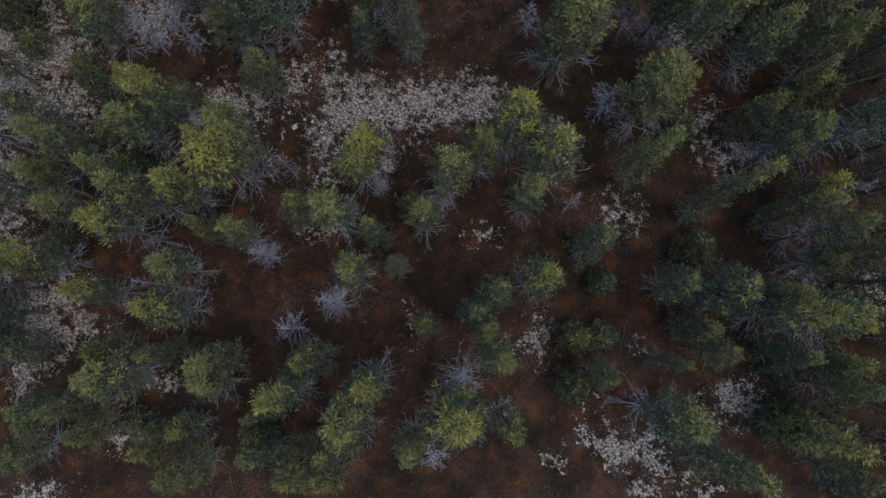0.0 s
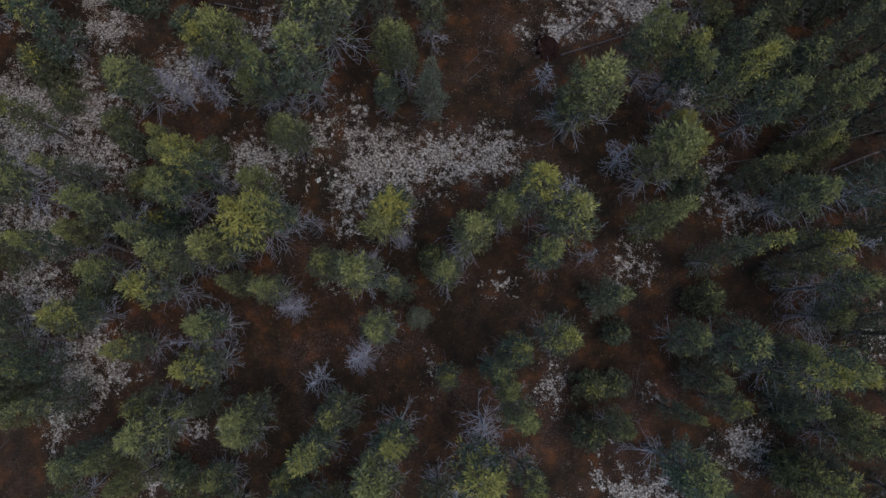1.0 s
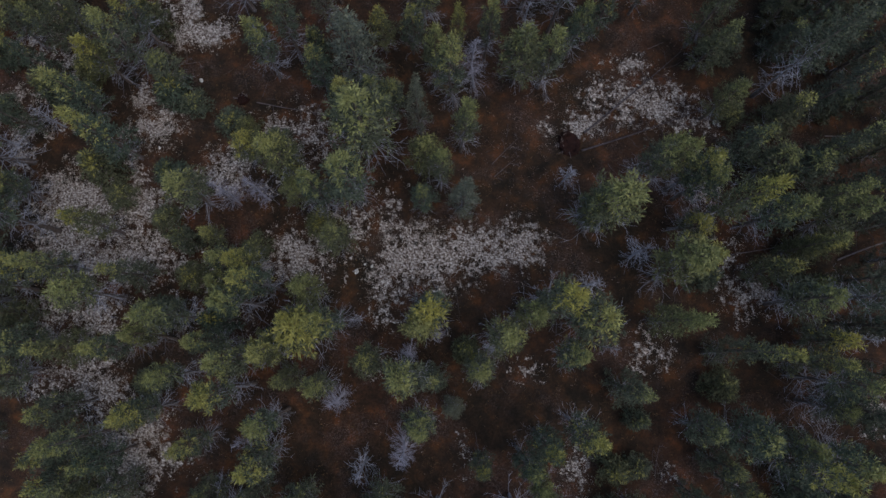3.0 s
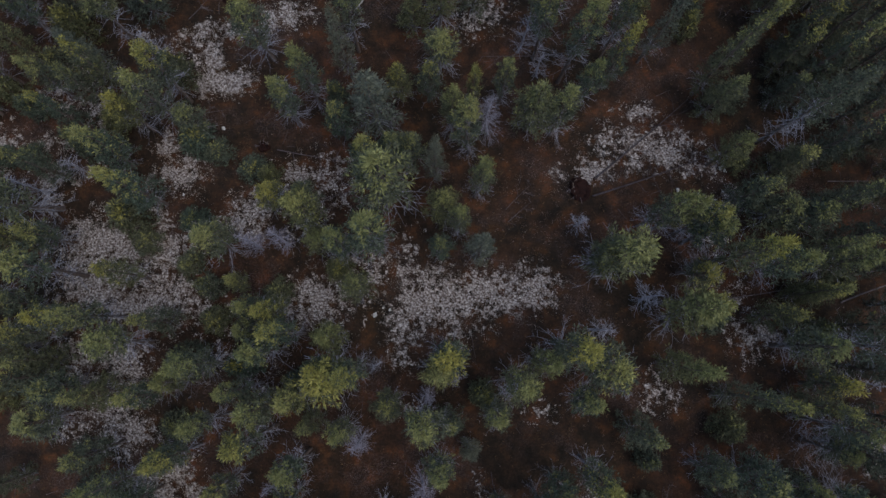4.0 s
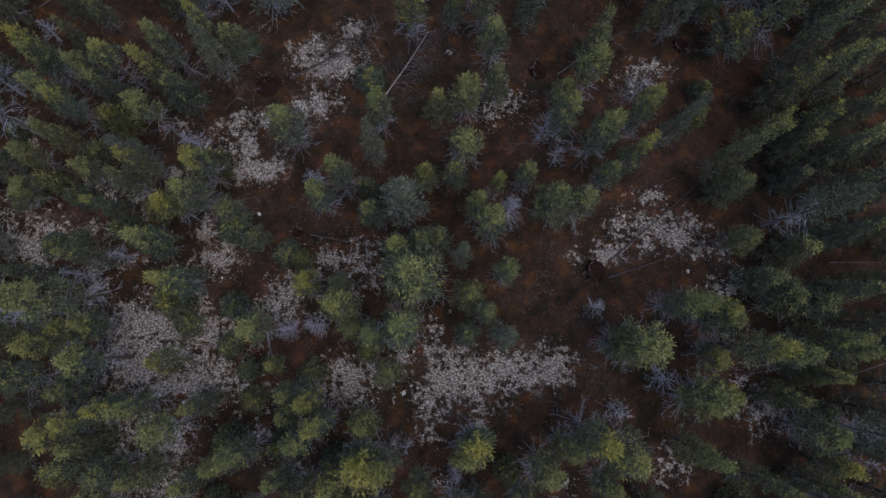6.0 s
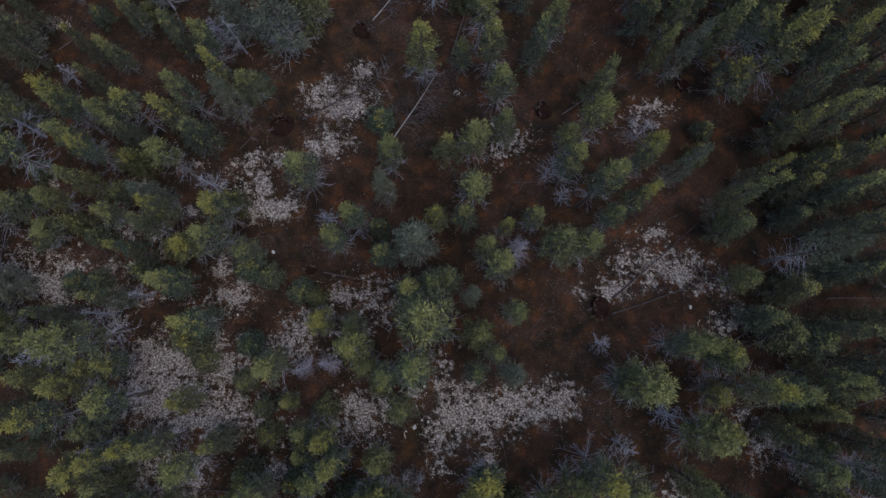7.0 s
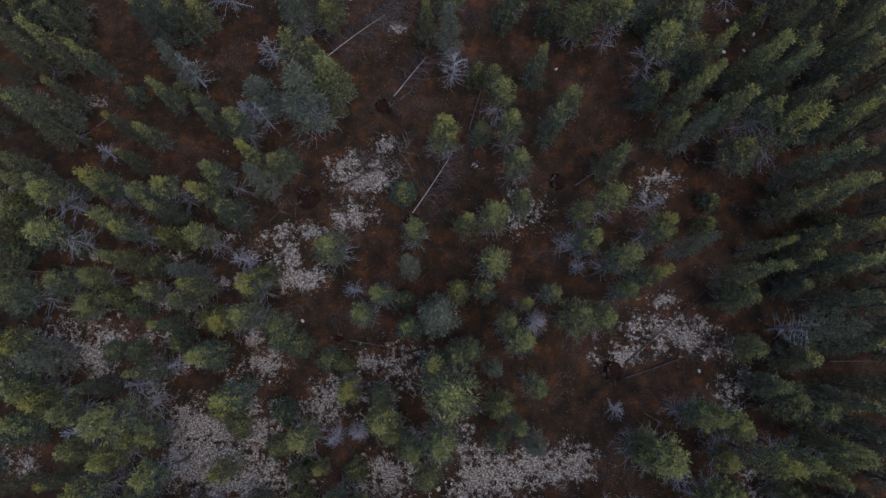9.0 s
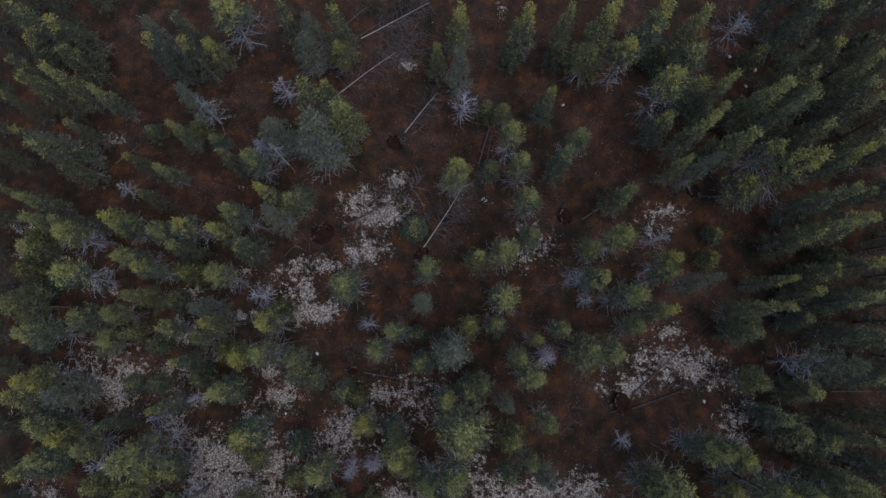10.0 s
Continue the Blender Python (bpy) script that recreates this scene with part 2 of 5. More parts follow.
def conifer(name, seed, height, radius, clear, belly, blunt, count, dead, young, mat_old, mat_young, droop, label, long_dead=1.0):
    """A live conifer: trunk with limbs, a crown of needled shoots, fresh shoots at its tips and dead lower branches."""
    rng = np.random.default_rng(seed)
    tree = tagged(new(name), label, name if name != "sapling" else "tree", {"pine": "pines of the bog forest", "spruce": "spruces of the bog forest"}.get(name, "conifer saplings"))
    stem, girth = trunk_rods(rng, height, 0.022 * height * 0.6 + 0.02)
    rods, thick = [stem], [girth]
    old_p, old_d, new_p, new_d = [], [], [], []
    z0 = clear * height
    for i in range(count):
        u = (i + rng.uniform(0, 1)) / count
        u = u ** 0.9
        z = z0 + (height - z0) * u
        shape = min(1.0, (u / belly) ** 0.7 + 0.25) * (1 - u ** blunt) if belly > 0 else (1 - u ** blunt)
        reach = max(0.12, radius * shape * rng.uniform(0.6, 1.18)) + 0.04
        phi = i * 2.399 + rng.normal() * 0.5
        out = np.array([math.cos(phi), math.sin(phi), 0.0])
        side = np.array([-out[1], out[0], 0.0])
        lift = -droop * (1 - u) + 1.1 * u ** 1.5
        root = along(stem, z)
        s = np.linspace(0, 1, 3)
        limb = root + reach * (s[:, None] * out + (lift * s + 0.22 * s ** 2)[:, None] * np.array([0, 0, 1.0]))
        if i % 5 == 0 and height > 3:
            rods.append(limb), thick.append(0.012 * np.array([1.2, 0.8, 0.25]) * (0.5 + reach / radius))
        # tufts of shoots along the limb, thickest at its end
        tufts = int(2 + 2.8 * reach / radius)
        for q in range(tufts):
            f = 1.0 if q == 0 else rng.uniform(0.3, 1.0) ** 0.7
            centre = np.array([np.interp(f, s, limb[:, k]) for k in range(3)]) + side * rng.uniform(-1, 1) * reach * 0.36 * (1.25 - f) + np.array([0, 0, rng.normal(0, 0.04)])
            n = int(7.5 + 4.6 * reach / radius)
            ball = unit(rng.normal(size=(n, 3)))
            d = ball + out * rng.uniform(0.1, 0.5) + np.array([0, 0, 0.35 + 0.3 * u])
            p = centre + ball * rng.uniform(0.03, 0.14, (n, 1))
            # fresh shoots gather high up, which also puts the crown top's light into colour
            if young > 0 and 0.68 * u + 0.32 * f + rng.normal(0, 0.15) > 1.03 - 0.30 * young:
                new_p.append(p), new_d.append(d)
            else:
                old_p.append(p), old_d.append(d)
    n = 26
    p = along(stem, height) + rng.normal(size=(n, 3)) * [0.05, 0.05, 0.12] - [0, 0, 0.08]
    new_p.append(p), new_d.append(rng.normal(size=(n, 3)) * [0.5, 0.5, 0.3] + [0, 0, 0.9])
    v, f = tubes(rods[:1], thick[:1], 7)
    if len(rods) > 1:
        w, g = tubes(rods[1:], thick[1:], 3)
        f = f + [tuple(i + len(v) for i in q) for q in g]
        v = np.concatenate([v, w])
    part("trunk", mesh_of("trunk", v, f, BARK, True), tree)
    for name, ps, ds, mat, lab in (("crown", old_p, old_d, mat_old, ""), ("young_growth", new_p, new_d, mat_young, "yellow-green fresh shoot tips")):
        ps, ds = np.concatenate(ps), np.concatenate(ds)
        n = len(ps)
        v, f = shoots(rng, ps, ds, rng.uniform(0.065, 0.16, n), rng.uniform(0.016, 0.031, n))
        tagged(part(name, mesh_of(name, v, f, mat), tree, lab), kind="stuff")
    if dead:
        paths, radii = [], []
        for i in range(dead):
            z = height * (0.10 + (clear + 0.12 - 0.10) * rng.uniform(0, 1) ** 0.8)
            a, b = bare_branch(rng, along(stem, z), i * 2.399 + rng.normal() * 0.4, radius * rng.uniform(0.5, 1.25) * long_dead, 0.15, 0.25, 0.0095, 3)
            paths += a
            radii += b
        v, f = tubes(paths, radii, 3)
        tagged(part("dead_skirt", mesh_of("dead_skirt", v, f, DEAD_WOOD), tree, "bare lilac-grey dead lower branches"), kind="stuff")
    return tree


def snag(seed, height, radius, count, twigs, lift, top, label):
    """A dead standing tree: weathered trunk with bare branches."""
    rng = np.random.default_rng(seed)
    tree = tagged(new("dead_tree"), label, "dead tree", "dead trees of the bog forest")
    stem, girth = trunk_rods(rng, height, 0.035 + 0.004 * height)
    v, f = tubes([stem], [girth], 7)
    part("trunk", mesh_of("trunk", v, f, DEAD_WOOD, True), tree)
    paths, radii = [], []
    for i in range(count):
        u = rng.uniform(0.12, 1.0)
        reach = radius * max(0.25, 1 - u ** top) * rng.uniform(0.6, 1.15)
        p, q = bare_branch(rng, along(stem, u * height), i * 2.399 + rng.normal() * 0.4, reach, lift * (0.3 + u), 0.2, 0.0095, twigs + 1)
        if count < 50:
            part("branch", mesh_of("branch", *tubes(p, q, 3), DEAD_WOOD), tree)
        else:
            paths += p
            radii += q
    if paths:
        tagged(part("bare_crown", mesh_of("bare_crown", *tubes(paths, radii, 3), TWIG_WOOD), tree), kind="stuff")
    return tree


def ground_height(x, y):
    p = Vector((x, y, 0))
    return 0.16 * noise.noise(p * 0.11) + 0.10 * noise.noise(p * 0.45) + 0.05 * noise.noise(p * 1.6)


# ---- ground: one sheet to the horizon ----
def build_ground():
    fine = np.arange(-42, 42.01, 0.42)
    far = 42 * np.geomspace(1.05, 60, 24)
    axis = np.concatenate([-far[::-1], fine, far])
    xs, ys = axis, axis + 20
    verts = [(x, y, ground_height(x, y)) for y in ys for x in xs]
    n = len(xs)
    i = (np.arange(n - 1)[:, None] * n + np.arange(n - 1)[None, :]).ravel()
    ob = new("ground", mesh_of("ground", verts, np.stack([i, i + 1, i + n + 1, i + n], 1), MOSS, True))
    tagged(ob, "red-brown peat moss and heath of a bog forest floor", "ground", kind="structure")


build_ground()

# ---- trees: one of each kind, then planted ----
KIND_SIZES = {}


def kinds_of(name, height, radius, models):
    KIND_SIZES[name] = (height, radius, models)


def conifers(name, seeds, height, radius, clear, belly, blunt, count, dead, young, mats, droop, label, long_dead=1.0):
    kinds_of(name, height, radius, [conifer(name.split("_")[-1].replace("spire", "spruce"), s, height, radius, clear, belly, blunt, count, dead, young, *mats, droop, label, long_dead) for s in seeds])


def snags(name, seeds, height, radius, count, twigs, lift, top, label):
    kinds_of(name, height, radius, [snag(s, height, radius, count, twigs, lift, top, label) for s in seeds])


USED = {}


def plant(kind, x, y, height, radius, turn, lean=0.0):
    """A tree of that kind with its foot at (x, y)."""
    tall, wide, models = KIND_SIZES[kind]
    at = pose(x, y, ground_height(x, y) - 0.03, 0, lean, 0) @ pose(0, 0, 0, 0, 0, turn) @ Matrix.Diagonal((radius / wide, radius / wide, height / tall, 1))
    n = USED[kind] = USED.get(kind, -1) + 1
    if n < len(models):
        models[n].matrix_basis = at
    else:
        copy_thing(models[n % len(models)], Matrix.Identity(4)).matrix_basis = at


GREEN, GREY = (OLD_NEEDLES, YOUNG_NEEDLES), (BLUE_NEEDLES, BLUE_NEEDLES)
conifers("gold_pine", (11, 12, 13, 14), 6.2, 0.72, 0.40, 0.30, 2.2, 100, 46, 1.0, GREEN, 0.15, "green pine with yellow-green top and dead lower branches", 1.3)
conifers("gold_spruce", (21, 22, 23), 6.2, 0.72, 0.20, 0.14, 1.4, 120, 22, 0.9, GREEN, 0.35, "green spruce with yellow-green shoots and dense crown")
conifers("bare_legged_pine", (31, 32), 6.0, 0.62, 0.60, 0.35, 2.6, 76, 48, 1.1, GREEN, 0.1, "small pine, yellow-green crown above long bare grey branches", 1.3)
conifers("dark_spruce", (41, 42, 43), 5.6, 0.80, 0.10, 0.12, 1.3, 118, 18, 0.35, GREEN, 0.35, "dark green spruce with a dense dull crown")
conifers("dark_pine", (51, 52), 5.6, 0.80, 0.32, 0.22, 1.8, 108, 26, 0.4, GREEN, 0.15, "dark green pine with a rounded dull crown")
conifers("dark_spire", (61, 62, 63), 7.4, 0.80, 0.08, 0.10, 1.25, 140, 20, 0.65, GREEN, 0.45, "tall narrow green spruce with a yellow-green tip")
# spruce with dense-forest shade put into its needle colour
conifers("shade_spire", (65, 66), 7.0, 0.80, 0.08, 0.10, 1.25, 140, 14, 0.2, (SHADED_NEEDLES, YOUNG_NEEDLES), 0.45, "tall narrow dark spruce in dense forest")
conifers("grey_spruce", (71, 72), 5.8, 0.75, 0.18, 0.15, 1.5, 100, 36, 0.4, GREY, 0.3, "pale grey-green spruce with thin frosted needles")
conifers("sapling", (81, 82), 2.0, 0.60, 0.03, 0.10, 1.9, 70, 0, 0.3, GREEN, 0.1, "low bushy green conifer sapling on the moss")
conifers("half_dead_spruce", (75,), 7.6, 0.85, 0.50, 0.2, 1.9, 90, 76, 0.35, (OLD_NEEDLES, BLUE_NEEDLES), 0.2, "half-dead spruce, thin grey-green top over long bare branches", 1.15)
conifers("half_dead_pine", (77, 78), 7.2, 0.85, 0.55, 0.25, 2.0, 92, 66, 0.9, GREEN, 0.2, "tall half-dead pine, yellow-green top over long bare grey branches", 1.7)
snags("thicket_snag", (91, 92), 5.0, 0.75, 92, 5, 0.3, 4.0, "dead conifer with dense lilac-grey bare twigs")
snags("tall_snag", (93, 94), 4.4, 0.70, 46, 3, 0.35, 3.0, "bare dead tree with spreading silver-grey branches")
snags("wide_snag", (97,), 3.2, 1.6, 48, 5, 0.35, 4.0, "broad dead tree with many spreading silver-grey branches")
snags("low_snag", (95, 96), 2.6, 0.70, 40, 3, 0.3, 3.0, "short dead tree with pale bare branches over moss")


# ---- lichen, logs, root plates, stones ----
def domes(rng, x, y, radius, height):
    """Small ragged cushions on the ground."""
    n, k = len(x), 3
    turn = np.linspace(0, 2 * np.pi, k, endpoint=False)[None] + rng.uniform(0, 6.3, (n, 1))
    z = np.array([ground_height(a, b) for a, b in zip(x, y)])
    rr = radius[:, None] * rng.uniform(0.5, 1.45, (n, k))
    ring = np.stack([x[:, None] + rr * np.cos(turn), y[:, None] + rr * np.sin(turn), z[:, None] + height[:, None] * rng.uniform(-0.5, 0.55, (n, k))], 2)
    top = np.stack([x, y, z + height], 1)[:, None]
    verts = np.concatenate([ring, top], 1).reshape(-1, 3)
    at = (k + 1) * np.arange(n)[:, None]
    return verts, np.concatenate([at + [b, (b + 1) % k, k] for b in range(k)])


LICHEN_SEED = [100]


def patchy(x, y):
    return np.array([0.9 * noise.noise(Vector((u * 1.1, v * 1.1, 3.0))) + 1.1 * noise.noise(Vector((u * 3.2, v * 3.2, 7.0))) + 0.9 * noise.noise(Vector((u * 7.5, v * 7.5, 2.0))) for u, v in zip(x, y)])


def lichen_patch(x, y, rx, ry, dense):
    """A mat of pale reindeer lichen: crowded cushions, ragged at the edge."""
    LICHEN_SEED[0] += 1
    rng = np.random.default_rng(LICHEN_SEED[0])
    # ragged felt on a small grid
    step = 0.062
    gx, gy = np.arange(x - 1.3 * rx, x + 1.3 * rx, step), np.arange(y - 1.3 * ry, y + 1.3 * ry, step)
    if len(gx) < 3 or len(gy) < 3:
        return
    gx, gy = [g.ravel() for g in np.meshgrid(gx, gy)]
    wide = len(np.arange(x - 1.3 * rx, x + 1.3 * rx, step))
    gx, gy = gx + rng.uniform(-0.025, 0.025, len(gx)), gy + rng.uniform(-0.025, 0.025, len(gy))
    lump = np.array([noise.noise(Vector((u * 5.5, v * 5.5, LICHEN_SEED[0]))) for u, v in zip(gx, gy)])
    gz = np.array([ground_height(u, v) for u, v in zip(gx, gy)]) + 0.035 + 0.03 * lump + rng.uniform(-0.012, 0.012, len(gx))
    rim = np.hypot((gx - x) / rx, (gy - y) / ry)
    fill = patchy(gx, gy) + (0.80 - rim) * 1.5 * dense - 0.5 * (1 - dense) > rng.uniform(-0.4, 0.4, len(gx)) + 0.03
    i = np.arange(len(gx) - wide - 1)
    i = i[(i % wide < wide - 1) & fill[i] & fill[i + 1] & fill[i + wide] & (rim[i] < 1.25)]
    sheet = np.stack([i, i + 1, i + wide + 1, i + wide], 1)[: len(i) if dense >= 0.4 else 0]
    # cushions over and round it
    n = int(125 * dense * math.pi * rx * ry * 1.7)
    r, a = np.sqrt(rng.uniform(0, 1, n)) * 1.3, rng.uniform(0, 2 * np.pi, n)
    px, py = x + rx * r * np.cos(a), y + ry * r * np.sin(a)
    keep = patchy(px, py) + (0.95 - r) * 1.4 * dense - 0.45 * (1 - dense) > rng.uniform(-0.35, 0.35, n)
    if keep.sum() < 3:
        return
    px, py = np.repeat(px[keep], 3), np.repeat(py[keep], 3)
    px, py = px + rng.normal(0, 0.055, len(px)), py + rng.normal(0, 0.055, len(px))
    size = rng.uniform(0.009, 0.029, len(px))
    v, f = domes(rng, px, py, size, 0.03 + size * rng.uniform(0.4, 1.3, len(px)))
    me = mesh_of("lichen_patch", np.concatenate([np.stack([gx, gy, gz], 1), v]), [*sheet, *(f + len(gx))], LICHEN if dense >= 0.4 else DRY_LICHEN)
    me.materials.append(FELT)
    me.polygons.foreach_set("material_index", [1] * len(sheet) + [0] * len(f))
    tagged(new("lichen_patch", me), "mat of pale grey-white reindeer lichen on the moss" if dense >= 0.4 else "thin pinkish-grey crumbs of dry lichen on the moss", "lichen", "lichen mats", "stuff")


def fallen_tree(x0, y0, x1, y1, lift, thick, count):
    """A dead trunk on the ground, thick end first, with bare side branches."""
    rng = np.random.default_rng(int(abs(x0 * 131 + y0 * 17)) + 7)
    log = tagged(new("fallen_tree"), "weathered grey fallen trunk with bare branches on moss" if count else "thin grey fallen pole on the moss", "fallen tree", "fallen trees")
    a = np.array([x0, y0, ground_height(x0, y0) + thick * 0.6])
    b = np.array([x1, y1, ground_height(x1, y1) + lift])
    s = np.linspace(0, 1, 14)[:, None]
    side = unit(np.array([a[1] - b[1], b[0] - a[0], 0]))
    span = np.linalg.norm(b - a)
    path = a + (b - a) * s + side * np.sin(s * 3.1) * span * 0.012 * rng.normal()
    path[:, 2] = [max(q[2], ground_height(q[0], q[1]) + 0.07 + 0.5 * thick) for q in path]
    v, f = tubes([path], [thick * (1 - 0.75 * s[:, 0])], 8)
    part("trunk", mesh_of("trunk", v, f, PALE_LOG if count > 40 else DARK_LOG if count > 12 else LOG_WOOD, True), log)
    heading = math.atan2(b[1] - a[1], b[0] - a[0])
    for _ in range(count):
        u = rng.uniform(0.2, 0.98)
        root = np.array([np.interp(u, s[:, 0], path[:, k]) for k in range(3)])
        reach = min(1.7, 0.36 * span) * (1.2 - 0.6 * u) * rng.uniform(0.55, 1.2)
        p, r = bare_branch(rng, root, heading + rng.choice((-1, 1)) * rng.uniform(0.7, 1.5), reach, rng.uniform(-0.02, 0.25), 0.15, 0.014, 4, 0.42)
        part("branch", mesh_of("branch", *tubes(p, r, 3), BRANCH_WOOD if count == 38 else DARK_LOG if count in (14, 22) or (count > 40 and rng.uniform() < 0.6) else LOG_WOOD), log)


def root_plate(x, y, r, turn):
    """An upturned root plate: a dark hollow of peat with a rim and roots."""
    rng = np.random.default_rng(int(abs(x * 71 + y * 13)))
    thing = tagged(new("root_plate"), "upturned root plate of dark wet peat with roots", "root plate", "root plates")
    thing.matrix_basis = pose(x, y, ground_height(x, y), 0, 0, turn)
    k, rings = 18, ((1.3, -0.05), (1.1, 0.10), (0.92, 0.13), (0.75, 0.085), (0.35, 0.08))
    verts = []
    for rr, h in rings:
        for i in range(k):
            w = rr * r * rng.uniform(0.86, 1.14)
            verts.append((w * math.cos(i * 2 * math.pi / k), 0.85 * w * math.sin(i * 2 * math.pi / k), h * rng.uniform(0.6, 1.4) + (0.35 * r if i < 7 and 0.9 < rr < 1.2 else 0)))
    verts.append((0, 0, 0.08))
    faces = [(q * k + i, q * k + (i + 1) % k, (q + 1) * k + (i + 1) % k, (q + 1) * k + i) for q in range(len(rings) - 1) for i in range(k)]
    faces += [((len(rings) - 1) * k + i, (len(rings) - 1) * k + (i + 1) % k, len(rings) * k) for i in range(k)]
    part("peat", mesh_of("peat", verts, faces, PEAT), thing)
    arc = np.linspace(0.3, 1.5, 12)
    edge = np.stack([0.98 * r * np.cos(arc), 0.83 * r * np.sin(arc), 0.12 + 0.35 * r + 0 * arc], 1) + rng.normal(0, 0.03, (12, 3))
    part("rim", mesh_of("rim", *tubes([edge], [0.016 + 0 * arc], 4), STUMP), thing, "pale dry torn turf rim")
    for i in range(9):
        az = rng.uniform(0, math.pi)
        p, q = bare_branch(rng, np.array([0.8 * r * math.cos(az), 0.55 * r * math.sin(az), 0.15]), az + rng.normal() * 0.5, r * rng.uniform(0.5, 1.0), 0.5, 0.4, 0.02, 2)
        v, f = tubes(p, q, 4)
        part("root", mesh_of("root", v, f, LOG_WOOD), thing)


def stone(x, y, r, turn):
    bm = bmesh.new()
    bmesh.ops.create_icosphere(bm, subdivisions=2, radius=r)
    for v in bm.verts:
        v.co *= 1 + 0.9 * noise.noise(v.co * (1.6 / r) + Vector((x * 3, y * 3, 0)))
        v.co.x, v.co.z = v.co.x * 0.75, v.co.z * 0.55
    me = bpy.data.meshes.new("stone")
    bm.to_mesh(me)
    bm.free()
    me.materials.append(STONE)
    ob = tagged(new("stone", me), "small white weathered stone lying on red moss", "stone", "white stones")
    ob.matrix_basis = pose(x, y, ground_height(x, y) + 0.25 * r, 0, 0, turn)


# ---- the forest ----
plant("shade_spire", 17.75, -7.29, 6.04, 0.87, 75)
plant("sapling", -17.65, -4.47, 1.00, 0.75, 53)
plant("gold_pine", -16.12, -5.02, 4.39, 0.68, 186)
plant("dark_spruce", -15.54, -3.45, 4.55, 0.81, 280)
plant("dark_pine", -14.35, -3.37, 4.65, 0.73, 185)
plant("dark_pine", -13.70, -4.36, 4.14, 0.73, 237)
plant("sapling", -12.66, -4.59, 1.10, 0.75, 53)
plant("dark_pine", -10.90, -4.87, 4.65, 0.73, 244)
plant("gold_pine", -10.11, -4.37, 3.60, 0.62, 359)
plant("dark_pine", -9.60, -5.55, 5.35, 0.89, 196)
plant("gold_pine", -8.83, -2.68, 4.00, 0.89, 193)
plant("sapling", -7.47, -4.40, 2.99, 0.58, 147)
plant("dark_spruce", -7.19, -5.28, 3.92, 0.87, 244)
plant("dark_pine", -6.48, -3.37, 6.25, 0.43, 183)
plant("gold_pine", -5.54, -2.74, 7.35, 0.75, 182)
plant("dark_pine", -5.46, -5.56, 5.35, 0.99, 245)
plant("dark_pine", -4.08, -5.66, 5.35, 0.87, 265)
plant("dark_spruce", -3.96, -4.63, 6.17, 0.70, 172)
plant("bare_legged_pine", -3.29, -3.60, 7.09, 0.88, 280)
plant("gold_pine", -2.62, -2.30, 6.09, 0.82, 149)
plant("gold_pine", -0.99, -4.38, 6.70, 0.62, 178)
plant("tall_snag", -0.10, -5.56, 2.45, 0.79, 230)
plant("tall_snag", 0.97, -2.11, 4.31, 1.15, 247)
plant("gold_pine", 1.33, -3.41, 7.25, 1.16, 242)
plant("gold_pine", 2.42, -3.77, 7.08, 0.57, 78)
plant("sapling", 5.64, -2.70, 2.47, 0.72, 300)
plant("dark_pine", 6.53, -2.22, 4.21, 0.66, 263)
plant("gold_pine", 8.56, -3.55, 6.54, 1.03, 256)
plant("dark_spire", 10.94, -5.63, 6.30, 1.00, 143)
plant("dark_spire", 14.69, -4.50, 6.30, 1.05, 285)
plant("sapling", 14.66, -4.57, 2.75, 0.75, 346)
plant("sapling", 15.11, -2.16, 1.34, 0.75, 352)
plant("dark_pine", 15.67, -5.94, 4.85, 0.73, 119)
plant("shade_spire", 15.75, -4.13, 3.59, 1.01, 329)
plant("gold_pine", 15.91, -2.69, 5.35, 0.69, 40)
plant("shade_spire", 17.60, -3.15, 5.89, 0.83, 239)
plant("shade_spire", 18.67, -5.03, 7.45, 0.82, 253)
plant("shade_spire", 19.55, -2.94, 7.00, 0.78, 227)
plant("shade_spire", -24.22, 1.05, 5.02, 0.70, 216)
plant("dark_pine", -19.86, 0.57, 4.85, 0.79, 269)
plant("dark_pine", -19.56, -0.42, 4.65, 0.84, 354)
plant("dark_spruce", -18.71, -0.55, 4.85, 0.88, 42)
plant("dark_pine", -18.67, -1.39, 4.65, 0.84, 144)
plant("gold_pine", -17.63, 1.32, 6.87, 0.66, 209)
plant("dark_pine", -17.63, 0.33, 4.85, 0.75, 283)
plant("dark_spruce", -17.26, -1.27, 4.85, 0.83, 138)
plant("gold_pine", -13.43, 1.21, 5.34, 0.61, 2)
plant("dark_pine", -12.79, -1.21, 4.97, 0.70, 273)
plant("gold_pine", -12.20, -1.87, 6.05, 0.96, 211)
plant("dark_spruce", -11.01, -1.36, 4.55, 0.69, 52)
plant("thicket_snag", -10.83, 1.31, 5.78, 0.62, 351)
plant("gold_pine", -10.38, 0.44, 6.34, 0.75, 262)
plant("gold_spruce", -8.98, -1.81, 5.07, 0.84, 339)
plant("low_snag", -6.11, -0.33, 4.29, 0.92, 90)
plant("dark_pine", -5.17, -1.66, 4.82, 0.88, 207)
plant("thicket_snag", -4.33, 0.64, 6.15, 0.85, 174)
plant("gold_pine", -3.27, 1.48, 5.75, 0.75, 161)
plant("dark_pine", -0.50, -0.12, 4.12, 0.59, 82)
plant("dark_pine", 1.32, 0.24, 6.16, 0.66, 159)
plant("gold_pine", 1.65, -0.39, 6.17, 0.55, 40)
plant("dark_pine", 2.27, 1.07, 6.38, 0.73, 76)
plant("gold_pine", 2.29, -1.29, 7.07, 0.68, 128)
plant("gold_pine", 3.91, 1.64, 6.71, 0.75, 131)
